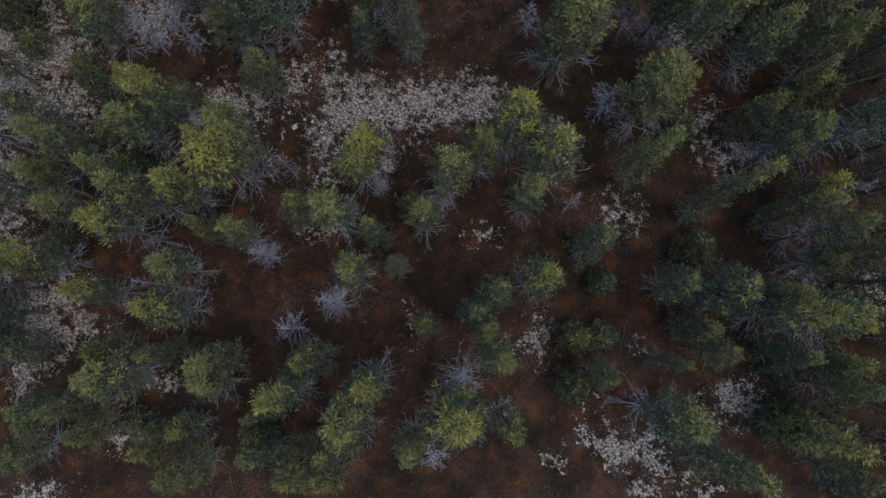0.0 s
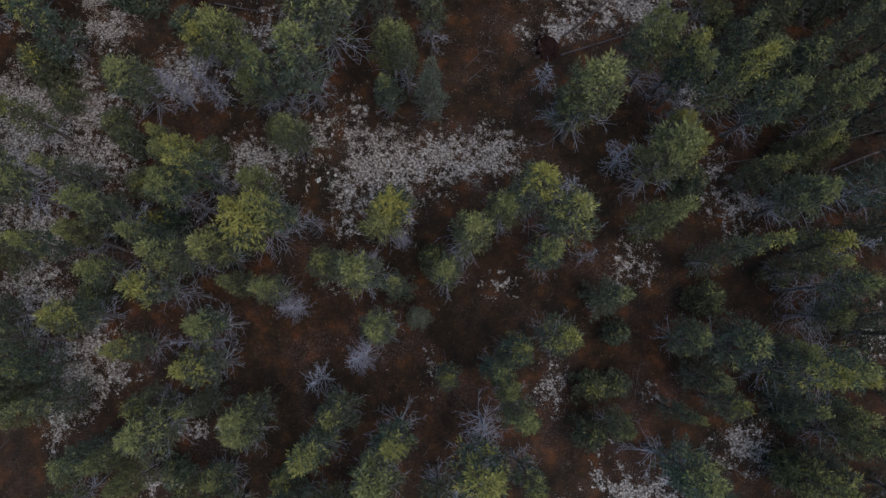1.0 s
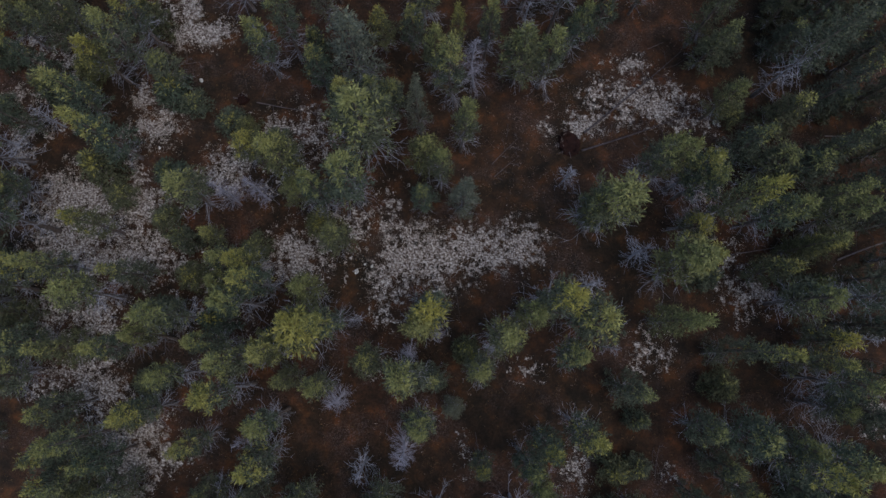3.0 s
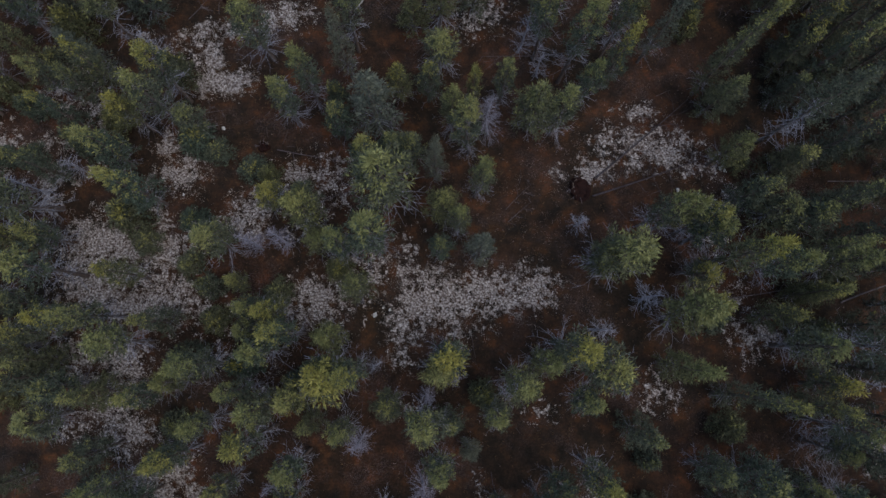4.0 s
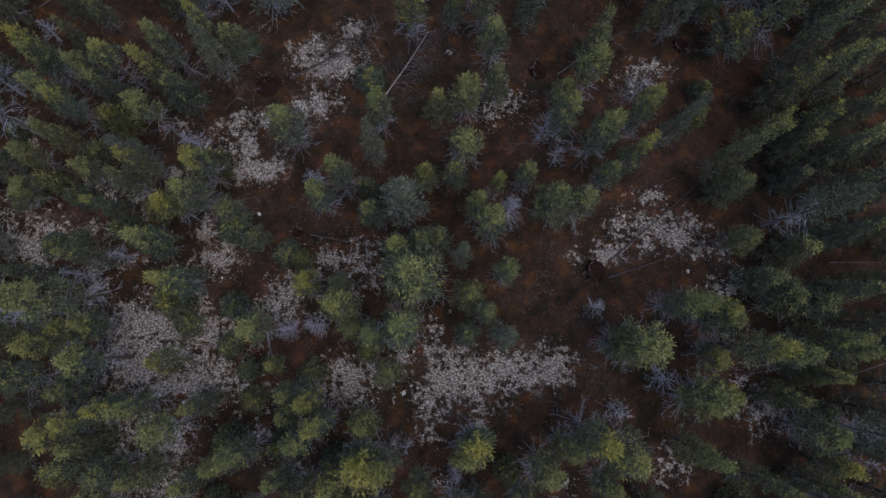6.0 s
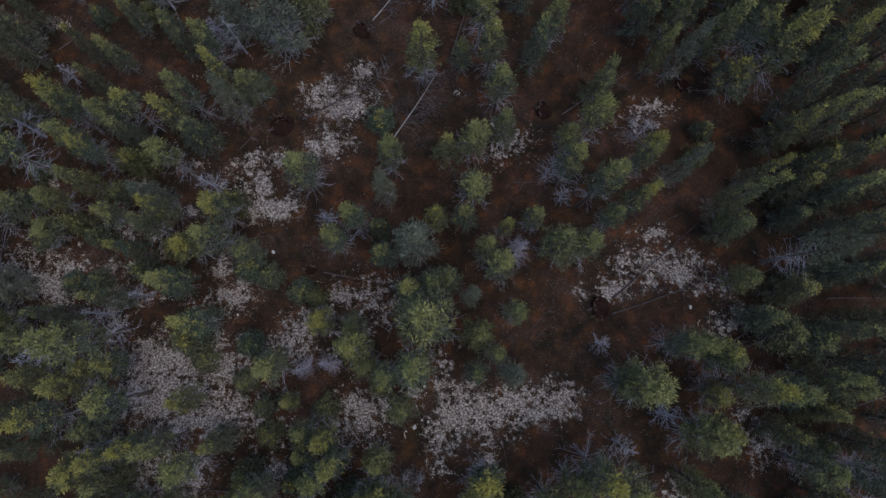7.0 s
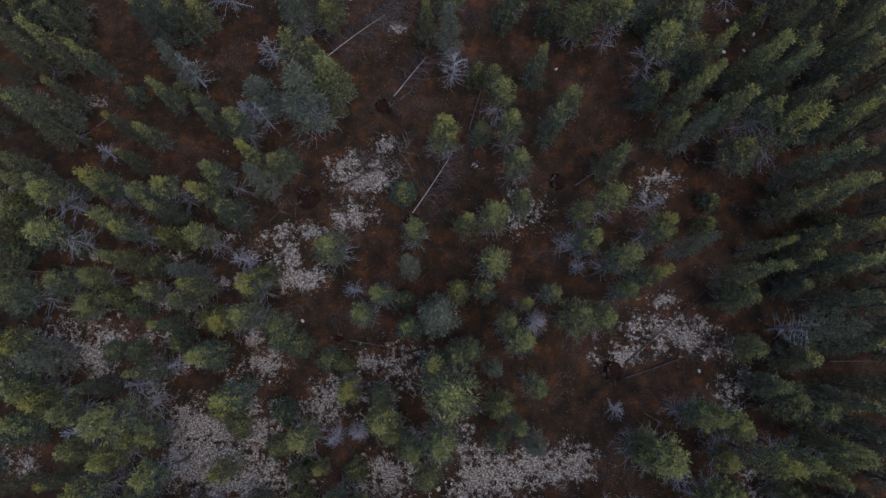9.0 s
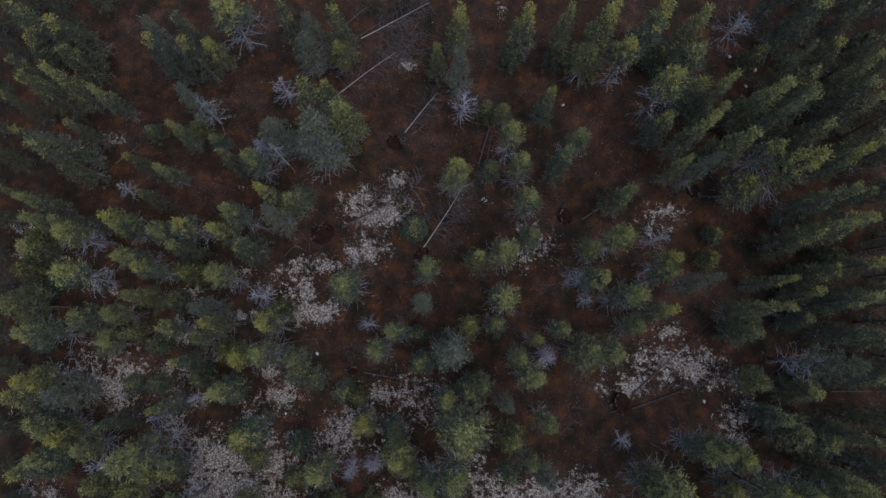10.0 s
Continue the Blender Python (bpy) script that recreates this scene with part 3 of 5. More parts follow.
plant("sapling", 5.89, -0.72, 1.86, 0.75, 184)
plant("sapling", 7.17, -0.79, 1.16, 0.65, 42)
plant("sapling", 7.19, 1.57, 1.92, 0.59, 23)
plant("dark_spruce", 9.36, -1.63, 4.55, 0.52, 88)
plant("dark_pine", 9.72, 1.37, 4.35, 0.87, 193)
plant("dark_spruce", 10.72, -0.29, 3.81, 0.83, 48)
plant("dark_pine", 11.31, -1.24, 4.21, 0.71, 99)
plant("dark_pine", 11.53, 1.07, 5.09, 1.17, 188)
plant("gold_pine", 13.01, 1.20, 5.66, 0.66, 18)
plant("gold_pine", 13.08, 0.07, 7.44, 0.82, 171)
plant("dark_spruce", 14.32, -1.46, 4.32, 0.79, 104)
plant("half_dead_pine", 15.16, 0.28, 5.93, 0.96, 232)
plant("gold_spruce", 16.29, -1.66, 4.45, 0.74, 321)
plant("gold_spruce", 16.34, -0.17, 4.48, 0.70, 265)
plant("shade_spire", 18.38, 1.63, 6.64, 0.88, 174)
plant("shade_spire", 19.46, -0.72, 6.22, 0.79, 171)
plant("shade_spire", -27.46, 5.62, 4.66, 0.65, 313)
plant("shade_spire", -26.94, 3.29, 4.18, 0.70, 283)
plant("sapling", -25.16, 5.04, 2.24, 0.75, 136)
plant("gold_pine", -22.78, 4.11, 3.93, 0.97, 248)
plant("dark_pine", -21.69, 5.50, 4.55, 0.90, 353)
plant("dark_spruce", -20.08, 5.21, 4.55, 0.90, 348)
plant("dark_pine", -19.71, 2.62, 4.85, 0.85, 23)
plant("gold_pine", -16.98, 5.35, 5.95, 0.59, 101)
plant("sapling", -16.90, 3.39, 1.33, 0.75, 323)
plant("dark_pine", -16.63, 2.15, 4.43, 0.70, 232)
plant("gold_pine", -16.00, 5.57, 4.77, 0.62, 173)
plant("gold_pine", -15.74, 2.39, 5.55, 0.68, 135)
plant("bare_legged_pine", -14.12, 4.04, 6.13, 0.58, 11)
plant("gold_pine", -12.71, 5.51, 6.47, 0.58, 293)
plant("bare_legged_pine", -11.80, 3.37, 6.94, 0.69, 320)
plant("gold_pine", -11.57, 4.89, 6.76, 0.83, 194)
plant("sapling", -10.45, 5.58, 2.60, 0.75, 319)
plant("gold_pine", -10.28, 4.74, 5.86, 0.83, 127)
plant("bare_legged_pine", -10.06, 2.12, 5.51, 0.68, 181)
plant("dark_spruce", -9.69, 3.81, 4.54, 0.67, 67)
plant("gold_pine", -7.99, 3.40, 4.95, 0.63, 148)
plant("thicket_snag", -7.30, 2.81, 3.95, 0.80, 187)
plant("dark_pine", -5.87, 4.69, 4.14, 0.81, 71)
plant("thicket_snag", -4.03, 4.80, 3.18, 0.53, 192)
plant("bare_legged_pine", -4.03, 3.99, 6.49, 0.83, 316)
plant("dark_spruce", -2.75, 3.77, 4.29, 0.75, 150)
plant("thicket_snag", -2.58, 5.85, 2.76, 0.53, 141)
plant("grey_spruce", -1.79, 2.36, 3.32, 0.56, 156)
plant("sapling", -1.12, 4.88, 2.38, 0.75, 322)
plant("gold_pine", -0.58, 4.09, 5.07, 0.70, 0)
plant("tall_snag", 0.19, 5.04, 3.67, 0.63, 185)
plant("gold_pine", 0.30, 5.71, 6.68, 0.83, 278)
plant("gold_pine", 3.88, 4.83, 5.77, 0.70, 227)
plant("low_snag", 5.75, 5.08, 3.18, 0.53, 247)
plant("dark_spruce", 6.51, 3.16, 5.04, 0.87, 352)
plant("dark_spire", 11.11, 4.74, 7.96, 0.76, 359)
plant("sapling", 11.44, 3.27, 1.91, 0.83, 241)
plant("dark_spire", 14.78, 4.38, 5.64, 0.77, 154)
plant("half_dead_pine", 15.38, 3.58, 6.17, 0.82, 215)
plant("half_dead_pine", 15.63, 2.38, 4.37, 0.68, 257)
plant("gold_spruce", 15.90, 5.24, 4.46, 0.91, 37)
plant("shade_spire", 16.45, 2.42, 7.50, 0.90, 26)
plant("tall_snag", 17.52, 5.42, 3.96, 0.86, 128)
plant("shade_spire", 18.91, 3.72, 6.35, 0.71, 205)
plant("shade_spire", 19.93, 5.85, 5.42, 0.74, 215)
plant("shade_spire", -32.51, 8.57, 5.35, 0.74, 249)
plant("shade_spire", -29.87, 8.27, 4.80, 0.78, 340)
plant("shade_spire", -29.75, 6.12, 4.65, 0.76, 43)
plant("shade_spire", -27.56, 8.67, 4.45, 0.76, 77)
plant("gold_pine", -24.38, 7.66, 4.78, 1.02, 280)
plant("tall_snag", -24.16, 8.66, 3.95, 0.80, 311)
plant("dark_pine", -23.95, 9.57, 4.55, 0.87, 325)
plant("dark_spruce", -23.70, 6.16, 4.85, 0.97, 8)
plant("gold_pine", -23.23, 8.11, 5.23, 0.76, 317)
plant("dark_spruce", -23.15, 6.82, 4.55, 0.91, 12)
plant("gold_pine", -21.33, 8.89, 5.88, 0.70, 286)
plant("gold_pine", -20.16, 9.00, 6.48, 0.66, 55)
plant("bare_legged_pine", -18.68, 7.66, 5.49, 0.87, 358)
plant("dark_spruce", -17.39, 8.86, 4.55, 0.81, 108)
plant("sapling", -16.01, 6.96, 3.19, 0.75, 290)
plant("sapling", -15.09, 8.76, 1.00, 0.75, 95)
plant("gold_pine", -14.51, 6.57, 6.91, 0.76, 143)
plant("sapling", -13.16, 6.50, 3.18, 0.75, 12)
plant("gold_pine", -12.74, 8.18, 4.45, 0.62, 279)
plant("gold_pine", -12.53, 9.29, 4.55, 0.66, 75)
plant("gold_pine", -11.70, 9.11, 5.92, 0.70, 60)
plant("bare_legged_pine", -11.52, 7.28, 6.36, 0.69, 6)
plant("gold_pine", -10.52, 8.04, 7.34, 0.68, 181)
plant("gold_pine", -8.71, 6.61, 6.52, 0.62, 126)
plant("gold_pine", -8.64, 7.81, 5.21, 0.75, 322)
plant("bare_legged_pine", -8.27, 6.24, 6.09, 1.10, 184)
plant("gold_pine", -7.48, 6.63, 8.12, 0.66, 4)
plant("low_snag", -6.45, 6.49, 3.98, 0.54, 36)
plant("bare_legged_pine", -3.21, 6.27, 4.64, 0.83, 17)
plant("bare_legged_pine", -2.79, 7.04, 5.03, 0.84, 199)
plant("gold_pine", 1.59, 6.55, 6.24, 0.70, 110)
plant("gold_pine", 2.87, 7.50, 7.74, 0.97, 156)
plant("gold_pine", 4.58, 6.40, 6.54, 1.11, 93)
plant("tall_snag", 4.80, 8.17, 3.69, 0.81, 312)
plant("tall_snag", 7.53, 9.66, 3.17, 0.98, 143)
plant("gold_spruce", 8.39, 6.47, 6.89, 0.81, 342)
plant("gold_pine", 8.77, 8.47, 6.60, 1.11, 174)
plant("gold_pine", 9.32, 9.14, 5.85, 0.75, 76)
plant("sapling", 10.74, 8.75, 2.15, 0.86, 288)
plant("dark_spruce", 13.81, 8.84, 4.49, 0.88, 274)
plant("gold_pine", 14.52, 7.22, 5.85, 0.94, 60)
plant("dark_spire", 15.23, 9.82, 5.36, 0.66, 162)
plant("sapling", 15.62, 8.04, 3.15, 0.75, 35)
plant("dark_spire", 16.18, 10.00, 4.06, 0.85, 118)
plant("half_dead_spruce", 16.20, 7.50, 8.60, 0.95, 150)
plant("shade_spire", 17.54, 8.24, 7.15, 0.77, 93)
plant("shade_spire", 17.90, 6.21, 6.23, 0.74, 127)
plant("shade_spire", 19.42, 7.56, 5.45, 0.73, 203)
plant("shade_spire", 19.90, 9.35, 6.33, 0.76, 335)
plant("shade_spire", -34.52, 13.31, 4.59, 0.61, 352)
plant("shade_spire", -33.69, 11.03, 4.34, 0.76, 66)
plant("dark_spruce", -31.57, 13.30, 4.85, 1.09, 302)
plant("shade_spire", -31.05, 10.40, 5.52, 0.63, 213)
plant("gold_spruce", -30.52, 13.94, 5.15, 0.94, 87)
plant("shade_spire", -28.72, 10.59, 4.18, 0.75, 21)
plant("tall_snag", -27.77, 13.24, 3.70, 1.30, 145)
plant("dark_pine", -27.28, 12.42, 4.74, 0.95, 291)
plant("gold_pine", -26.10, 10.22, 6.29, 0.88, 5)
plant("tall_snag", -25.91, 13.67, 6.09, 1.04, 194)
plant("gold_pine", -25.13, 11.53, 5.48, 0.80, 156)
plant("dark_pine", -24.26, 12.82, 4.55, 0.83, 347)
plant("gold_pine", -23.39, 12.96, 4.32, 0.76, 84)
plant("bare_legged_pine", -22.38, 11.20, 6.08, 0.83, 281)
plant("sapling", -19.04, 13.13, 1.00, 0.75, 191)
plant("dark_pine", -18.97, 11.04, 4.90, 0.74, 246)
plant("sapling", -16.64, 11.85, 1.00, 0.75, 224)
plant("sapling", -16.09, 13.96, 2.22, 0.75, 137)
plant("sapling", -15.11, 10.52, 2.64, 0.66, 80)
plant("gold_pine", -14.45, 12.56, 4.64, 0.97, 2)
plant("gold_spruce", -13.90, 10.83, 2.85, 0.57, 240)
plant("thicket_snag", -12.96, 12.59, 4.65, 0.70, 171)
plant("sapling", -11.95, 10.31, 1.08, 0.75, 255)
plant("thicket_snag", -11.48, 12.86, 4.13, 0.75, 332)
plant("gold_pine", -9.85, 13.74, 6.83, 0.88, 319)
plant("gold_pine", -9.00, 12.80, 3.75, 0.73, 245)
plant("sapling", -8.74, 11.54, 1.00, 0.75, 267)
plant("gold_pine", -7.91, 12.41, 6.92, 0.68, 262)
plant("dark_pine", -7.31, 10.39, 4.55, 0.83, 33)
plant("gold_pine", -6.67, 12.90, 7.49, 1.04, 208)
plant("dark_pine", -3.20, 12.27, 4.26, 0.67, 251)
plant("gold_pine", -2.38, 13.34, 6.53, 0.53, 318)
plant("grey_spruce", -1.25, 12.30, 5.75, 0.77, 91)
plant("low_snag", 4.13, 13.81, 2.49, 0.81, 130)
plant("dark_pine", 4.98, 11.64, 4.06, 0.97, 245)
plant("gold_pine", 5.15, 11.05, 6.85, 1.25, 120)
plant("gold_pine", 7.69, 13.79, 7.13, 0.71, 240)
plant("gold_pine", 8.52, 13.62, 6.55, 0.73, 33)
plant("gold_pine", 9.65, 13.30, 6.10, 0.73, 355)
plant("gold_pine", 9.66, 11.21, 3.59, 0.82, 24)
plant("gold_pine", 10.00, 12.82, 5.35, 0.90, 100)
plant("gold_pine", 10.73, 11.73, 8.39, 0.83, 184)
plant("gold_pine", 13.22, 11.30, 6.41, 0.84, 127)
plant("dark_pine", 15.42, 13.69, 4.40, 1.16, 159)
plant("dark_spire", 15.43, 12.09, 6.81, 0.77, 26)
plant("gold_pine", 16.57, 10.99, 5.85, 0.86, 196)
plant("shade_spire", 17.37, 12.78, 7.24, 0.83, 355)
plant("sapling", 17.51, 10.34, 2.33, 0.75, 151)
plant("shade_spire", 18.76, 11.65, 6.11, 0.89, 198)
plant("shade_spire", 20.92, 11.31, 5.94, 0.73, 257)
plant("shade_spire", 21.30, 13.27, 7.01, 0.89, 257)
plant("shade_spire", -35.41, 15.50, 5.17, 0.63, 131)
plant("shade_spire", -33.19, 15.53, 4.88, 0.60, 337)
plant("dark_pine", -32.14, 17.69, 4.85, 1.11, 131)
plant("dark_pine", -31.06, 16.04, 4.71, 1.03, 83)
plant("gold_pine", -30.49, 15.36, 4.62, 0.90, 88)
plant("gold_pine", -29.94, 14.91, 4.33, 0.85, 344)
plant("grey_spruce", -29.74, 17.57, 4.95, 1.10, 131)
plant("gold_pine", -28.60, 14.46, 4.13, 0.85, 236)
plant("sapling", -27.41, 17.91, 0.65, 0.69, 206)
plant("shade_spire", -26.82, 15.76, 5.07, 0.70, 147)
plant("sapling", -25.73, 17.92, 1.00, 0.75, 231)
plant("low_snag", -24.93, 15.84, 3.35, 0.83, 162)
plant("gold_pine", -24.09, 14.98, 7.89, 1.20, 333)
plant("dark_spruce", -23.81, 16.74, 5.15, 0.68, 72)
plant("low_snag", -22.58, 16.91, 2.67, 0.83, 33)
plant("gold_spruce", -20.31, 17.31, 5.27, 0.93, 212)
plant("sapling", -19.87, 14.32, 2.28, 1.03, 305)
plant("gold_spruce", -18.31, 15.15, 6.36, 0.93, 125)
plant("sapling", -13.46, 17.05, 1.00, 0.75, 126)
plant("sapling", -12.54, 16.64, 1.34, 0.60, 347)
plant("gold_pine", -11.89, 15.19, 3.13, 0.78, 215)
plant("dark_pine", -10.08, 14.89, 4.65, 0.76, 265)
plant("gold_pine", -7.02, 16.83, 5.77, 0.78, 238)
plant("gold_pine", -5.96, 15.49, 7.62, 1.45, 183)
plant("dark_pine", -5.52, 17.16, 5.15, 0.84, 271)
plant("dark_pine", -4.76, 17.36, 4.30, 0.89, 333)
plant("grey_spruce", -3.39, 16.46, 6.78, 0.60, 353)
plant("dark_pine", -3.05, 14.45, 4.87, 0.92, 11)
plant("gold_pine", -1.49, 17.98, 6.96, 0.83, 231)
plant("gold_pine", -1.31, 15.43, 6.67, 0.63, 74)
plant("dark_pine", 11.75, 17.24, 4.55, 0.80, 237)
plant("dark_spruce", 13.07, 15.06, 4.55, 0.90, 230)
plant("sapling", 13.23, 17.35, 1.00, 0.75, 76)
plant("dark_pine", 14.31, 14.26, 3.68, 1.19, 33)
plant("shade_spire", 14.71, 16.51, 4.35, 1.10, 241)
plant("sapling", 15.97, 17.25, 2.29, 0.75, 112)
plant("shade_spire", 16.23, 14.35, 6.80, 0.94, 263)
plant("shade_spire", 17.01, 17.59, 6.76, 0.90, 55)
plant("shade_spire", 17.93, 14.92, 6.91, 0.76, 12)
plant("sapling", 18.08, 17.61, 2.62, 0.75, 326)
plant("shade_spire", 19.93, 14.91, 6.81, 0.75, 9)
plant("shade_spire", 21.27, 16.66, 6.20, 0.80, 109)
plant("shade_spire", -35.93, 21.34, 4.43, 0.80, 15)
plant("shade_spire", -35.00, 19.18, 4.07, 0.68, 127)
plant("sapling", -33.03, 20.83, 1.75, 0.75, 138)
plant("gold_pine", -31.08, 21.05, 5.95, 0.90, 343)
plant("gold_pine", -30.96, 18.64, 5.95, 0.83, 213)
plant("sapling", -28.89, 20.56, 1.51, 0.95, 47)
plant("gold_pine", -27.89, 20.39, 2.65, 0.81, 189)
plant("sapling", -26.46, 21.11, 2.73, 0.75, 5)
plant("sapling", -25.45, 20.52, 2.00, 0.71, 246)
plant("gold_pine", -23.75, 21.26, 4.70, 0.64, 90)
plant("dark_spruce", -22.65, 19.37, 5.15, 0.68, 271)
plant("sapling", -22.42, 18.24, 2.78, 0.75, 307)
plant("dark_pine", -21.62, 20.86, 5.05, 0.71, 77)
plant("sapling", -20.92, 19.77, 1.70, 0.84, 86)
plant("dark_pine", -20.77, 21.57, 6.06, 0.76, 100)
plant("gold_pine", -19.26, 19.41, 4.51, 0.78, 52)
plant("gold_pine", -17.46, 19.68, 6.36, 0.79, 57)
plant("gold_pine", -17.32, 21.12, 5.66, 0.83, 176)
plant("dark_pine", -16.41, 19.16, 3.41, 0.93, 305)
plant("sapling", -16.40, 18.40, 2.00, 0.95, 20)
plant("sapling", -15.46, 18.05, 1.20, 0.75, 243)
plant("low_snag", -11.83, 21.35, 2.65, 0.87, 353)
plant("gold_pine", -11.12, 19.65, 5.69, 0.70, 85)
plant("gold_pine", -9.96, 20.67, 6.76, 0.69, 316)
plant("sapling", -8.72, 20.68, 3.10, 0.63, 196)
plant("dark_pine", -8.45, 18.85, 4.61, 0.77, 190)
plant("grey_spruce", -6.60, 19.38, 6.53, 1.30, 14)
plant("dark_pine", -5.32, 21.10, 4.28, 0.74, 101)
plant("dark_pine", -3.82, 21.06, 4.37, 0.74, 160)
plant("gold_pine", -2.50, 19.04, 6.24, 0.63, 84)
plant("gold_pine", -1.78, 20.14, 6.23, 0.42, 64)
plant("thicket_snag", -0.49, 19.14, 5.33, 0.90, 347)
plant("gold_pine", 0.02, 20.63, 5.64, 0.56, 110)
plant("dark_pine", 1.64, 19.39, 5.61, 1.19, 93)
plant("gold_pine", 3.00, 19.05, 5.70, 0.83, 9)
plant("gold_pine", 4.60, 20.84, 5.14, 0.63, 104)
plant("gold_spruce", 5.80, 21.81, 7.09, 0.70, 173)
plant("dark_spire", 11.15, 21.39, 8.84, 0.77, 214)
plant("dark_spruce", 11.48, 20.21, 4.55, 0.86, 176)
plant("sapling", 12.61, 20.83, 2.17, 0.88, 1)
plant("half_dead_spruce", 14.65, 18.52, 8.70, 0.95, 40)
plant("shade_spire", 15.47, 20.94, 3.27, 0.84, 209)
plant("dark_spire", 16.59, 21.83, 7.14, 0.88, 308)
plant("shade_spire", 17.02, 20.02, 6.78, 0.91, 42)
plant("shade_spire", 17.78, 21.96, 6.35, 1.00, 294)
plant("shade_spire", 18.93, 19.75, 5.64, 0.89, 304)
plant("shade_spire", 19.82, 18.05, 5.65, 0.82, 170)
plant("shade_spire", 20.66, 20.72, 7.43, 0.79, 180)
plant("shade_spire", 21.63, 18.54, 6.26, 0.80, 54)
plant("shade_spire", 22.14, 21.83, 7.10, 0.88, 79)
plant("shade_spire", -35.50, 24.20, 4.73, 0.66, 164)
plant("sapling", -33.55, 22.18, 2.18, 0.75, 347)
plant("sapling", -33.50, 25.29, 3.14, 0.75, 174)
plant("sapling", -33.14, 24.13, 2.52, 0.75, 201)
plant("dark_pine", -32.81, 22.93, 4.85, 1.14, 285)
plant("sapling", -29.86, 24.66, 1.00, 0.75, 327)
plant("dark_pine", -29.34, 22.15, 3.82, 0.97, 57)
plant("bare_legged_pine", -28.85, 24.50, 6.37, 0.89, 353)
plant("gold_pine", -26.73, 22.17, 4.50, 0.70, 221)
plant("gold_pine", -25.82, 25.44, 5.93, 0.75, 128)
plant("dark_spruce", -25.55, 23.22, 5.22, 0.85, 183)
plant("gold_pine", -24.96, 24.86, 5.66, 0.68, 296)
plant("sapling", -24.61, 23.25, 1.61, 0.75, 257)
plant("sapling", -24.01, 25.18, 2.19, 0.75, 161)
plant("sapling", -23.13, 24.88, 3.18, 0.75, 240)
plant("grey_spruce", -21.59, 22.45, 5.24, 0.84, 307)
plant("bare_legged_pine", -20.23, 24.30, 6.11, 0.75, 300)
plant("tall_snag", -18.71, 23.30, 3.68, 1.06, 326)
plant("sapling", -17.49, 22.27, 2.94, 0.75, 357)
plant("gold_pine", -12.70, 23.60, 5.75, 0.95, 77)
plant("grey_spruce", -8.17, 22.50, 6.92, 0.69, 81)
plant("gold_pine", -7.85, 24.10, 6.11, 0.75, 152)
plant("dark_spruce", -4.60, 25.39, 3.96, 0.90, 164)
plant("bare_legged_pine", -3.28, 22.82, 4.05, 0.89, 276)
plant("gold_pine", -3.22, 25.60, 5.19, 0.90, 16)
plant("tall_snag", 1.28, 23.98, 4.27, 0.84, 32)
plant("gold_pine", 2.20, 23.56, 7.24, 0.75, 74)
plant("tall_snag", 2.31, 22.54, 2.83, 0.70, 158)
plant("gold_pine", 2.47, 25.78, 4.34, 0.70, 140)
plant("bare_legged_pine", 3.34, 25.80, 7.59, 0.77, 356)
plant("gold_pine", 3.53, 22.15, 7.93, 0.83, 107)
plant("gold_pine", 6.00, 23.60, 7.22, 0.53, 130)
plant("gold_pine", 6.72, 24.63, 5.71, 0.70, 301)
plant("grey_spruce", 8.11, 23.33, 7.64, 0.70, 169)
plant("sapling", 10.77, 25.07, 1.95, 0.71, 85)
plant("dark_spire", 13.09, 23.40, 6.38, 0.59, 29)
plant("shade_spire", 15.01, 25.76, 6.21, 1.01, 161)
plant("shade_spire", 15.72, 22.63, 4.55, 0.92, 12)
plant("shade_spire", 16.30, 23.72, 5.35, 1.04, 213)
plant("shade_spire", 18.06, 23.89, 6.35, 1.01, 300)
plant("sapling", 18.24, 24.92, 3.02, 0.75, 39)
plant("sapling", 19.42, 24.74, 1.15, 0.75, 230)
plant("shade_spire", 19.77, 22.33, 6.60, 0.85, 168)
plant("shade_spire", 21.09, 25.39, 6.45, 0.71, 264)
plant("shade_spire", 21.90, 23.75, 5.88, 0.83, 222)
plant("shade_spire", -36.79, 26.80, 4.64, 0.72, 234)
plant("shade_spire", -35.70, 28.75, 5.39, 0.65, 41)
plant("sapling", -33.65, 26.13, 2.23, 0.75, 296)
plant("gold_spruce", -33.13, 26.70, 3.29, 0.99, 299)
plant("sapling", -32.95, 27.50, 2.89, 0.75, 128)
plant("gold_spruce", -31.56, 29.11, 6.15, 0.63, 40)
plant("gold_spruce", -31.53, 28.24, 5.61, 0.81, 182)
plant("tall_snag", -30.01, 27.05, 4.70, 1.26, 154)
plant("shade_spire", -29.78, 27.89, 5.40, 0.86, 10)
plant("bare_legged_pine", -29.05, 27.16, 6.03, 0.75, 174)
plant("gold_pine", -26.37, 27.75, 6.56, 0.68, 352)
plant("gold_pine", -26.34, 27.18, 5.70, 0.75, 151)
plant("shade_spire", -25.89, 29.80, 4.12, 0.63, 131)
plant("gold_pine", -24.63, 27.22, 4.75, 0.75, 86)
plant("shade_spire", -23.58, 26.46, 4.53, 0.93, 162)
plant("bare_legged_pine", -22.49, 27.43, 5.71, 0.67, 30)
plant("gold_spruce", -20.58, 27.02, 5.67, 0.75, 236)
plant("shade_spire", -19.60, 26.41, 4.12, 1.14, 16)
plant("gold_pine", -19.44, 28.11, 6.31, 0.75, 66)
plant("gold_spruce", -17.52, 29.30, 6.50, 0.69, 121)
plant("grey_spruce", -17.09, 27.97, 6.29, 0.83, 92)
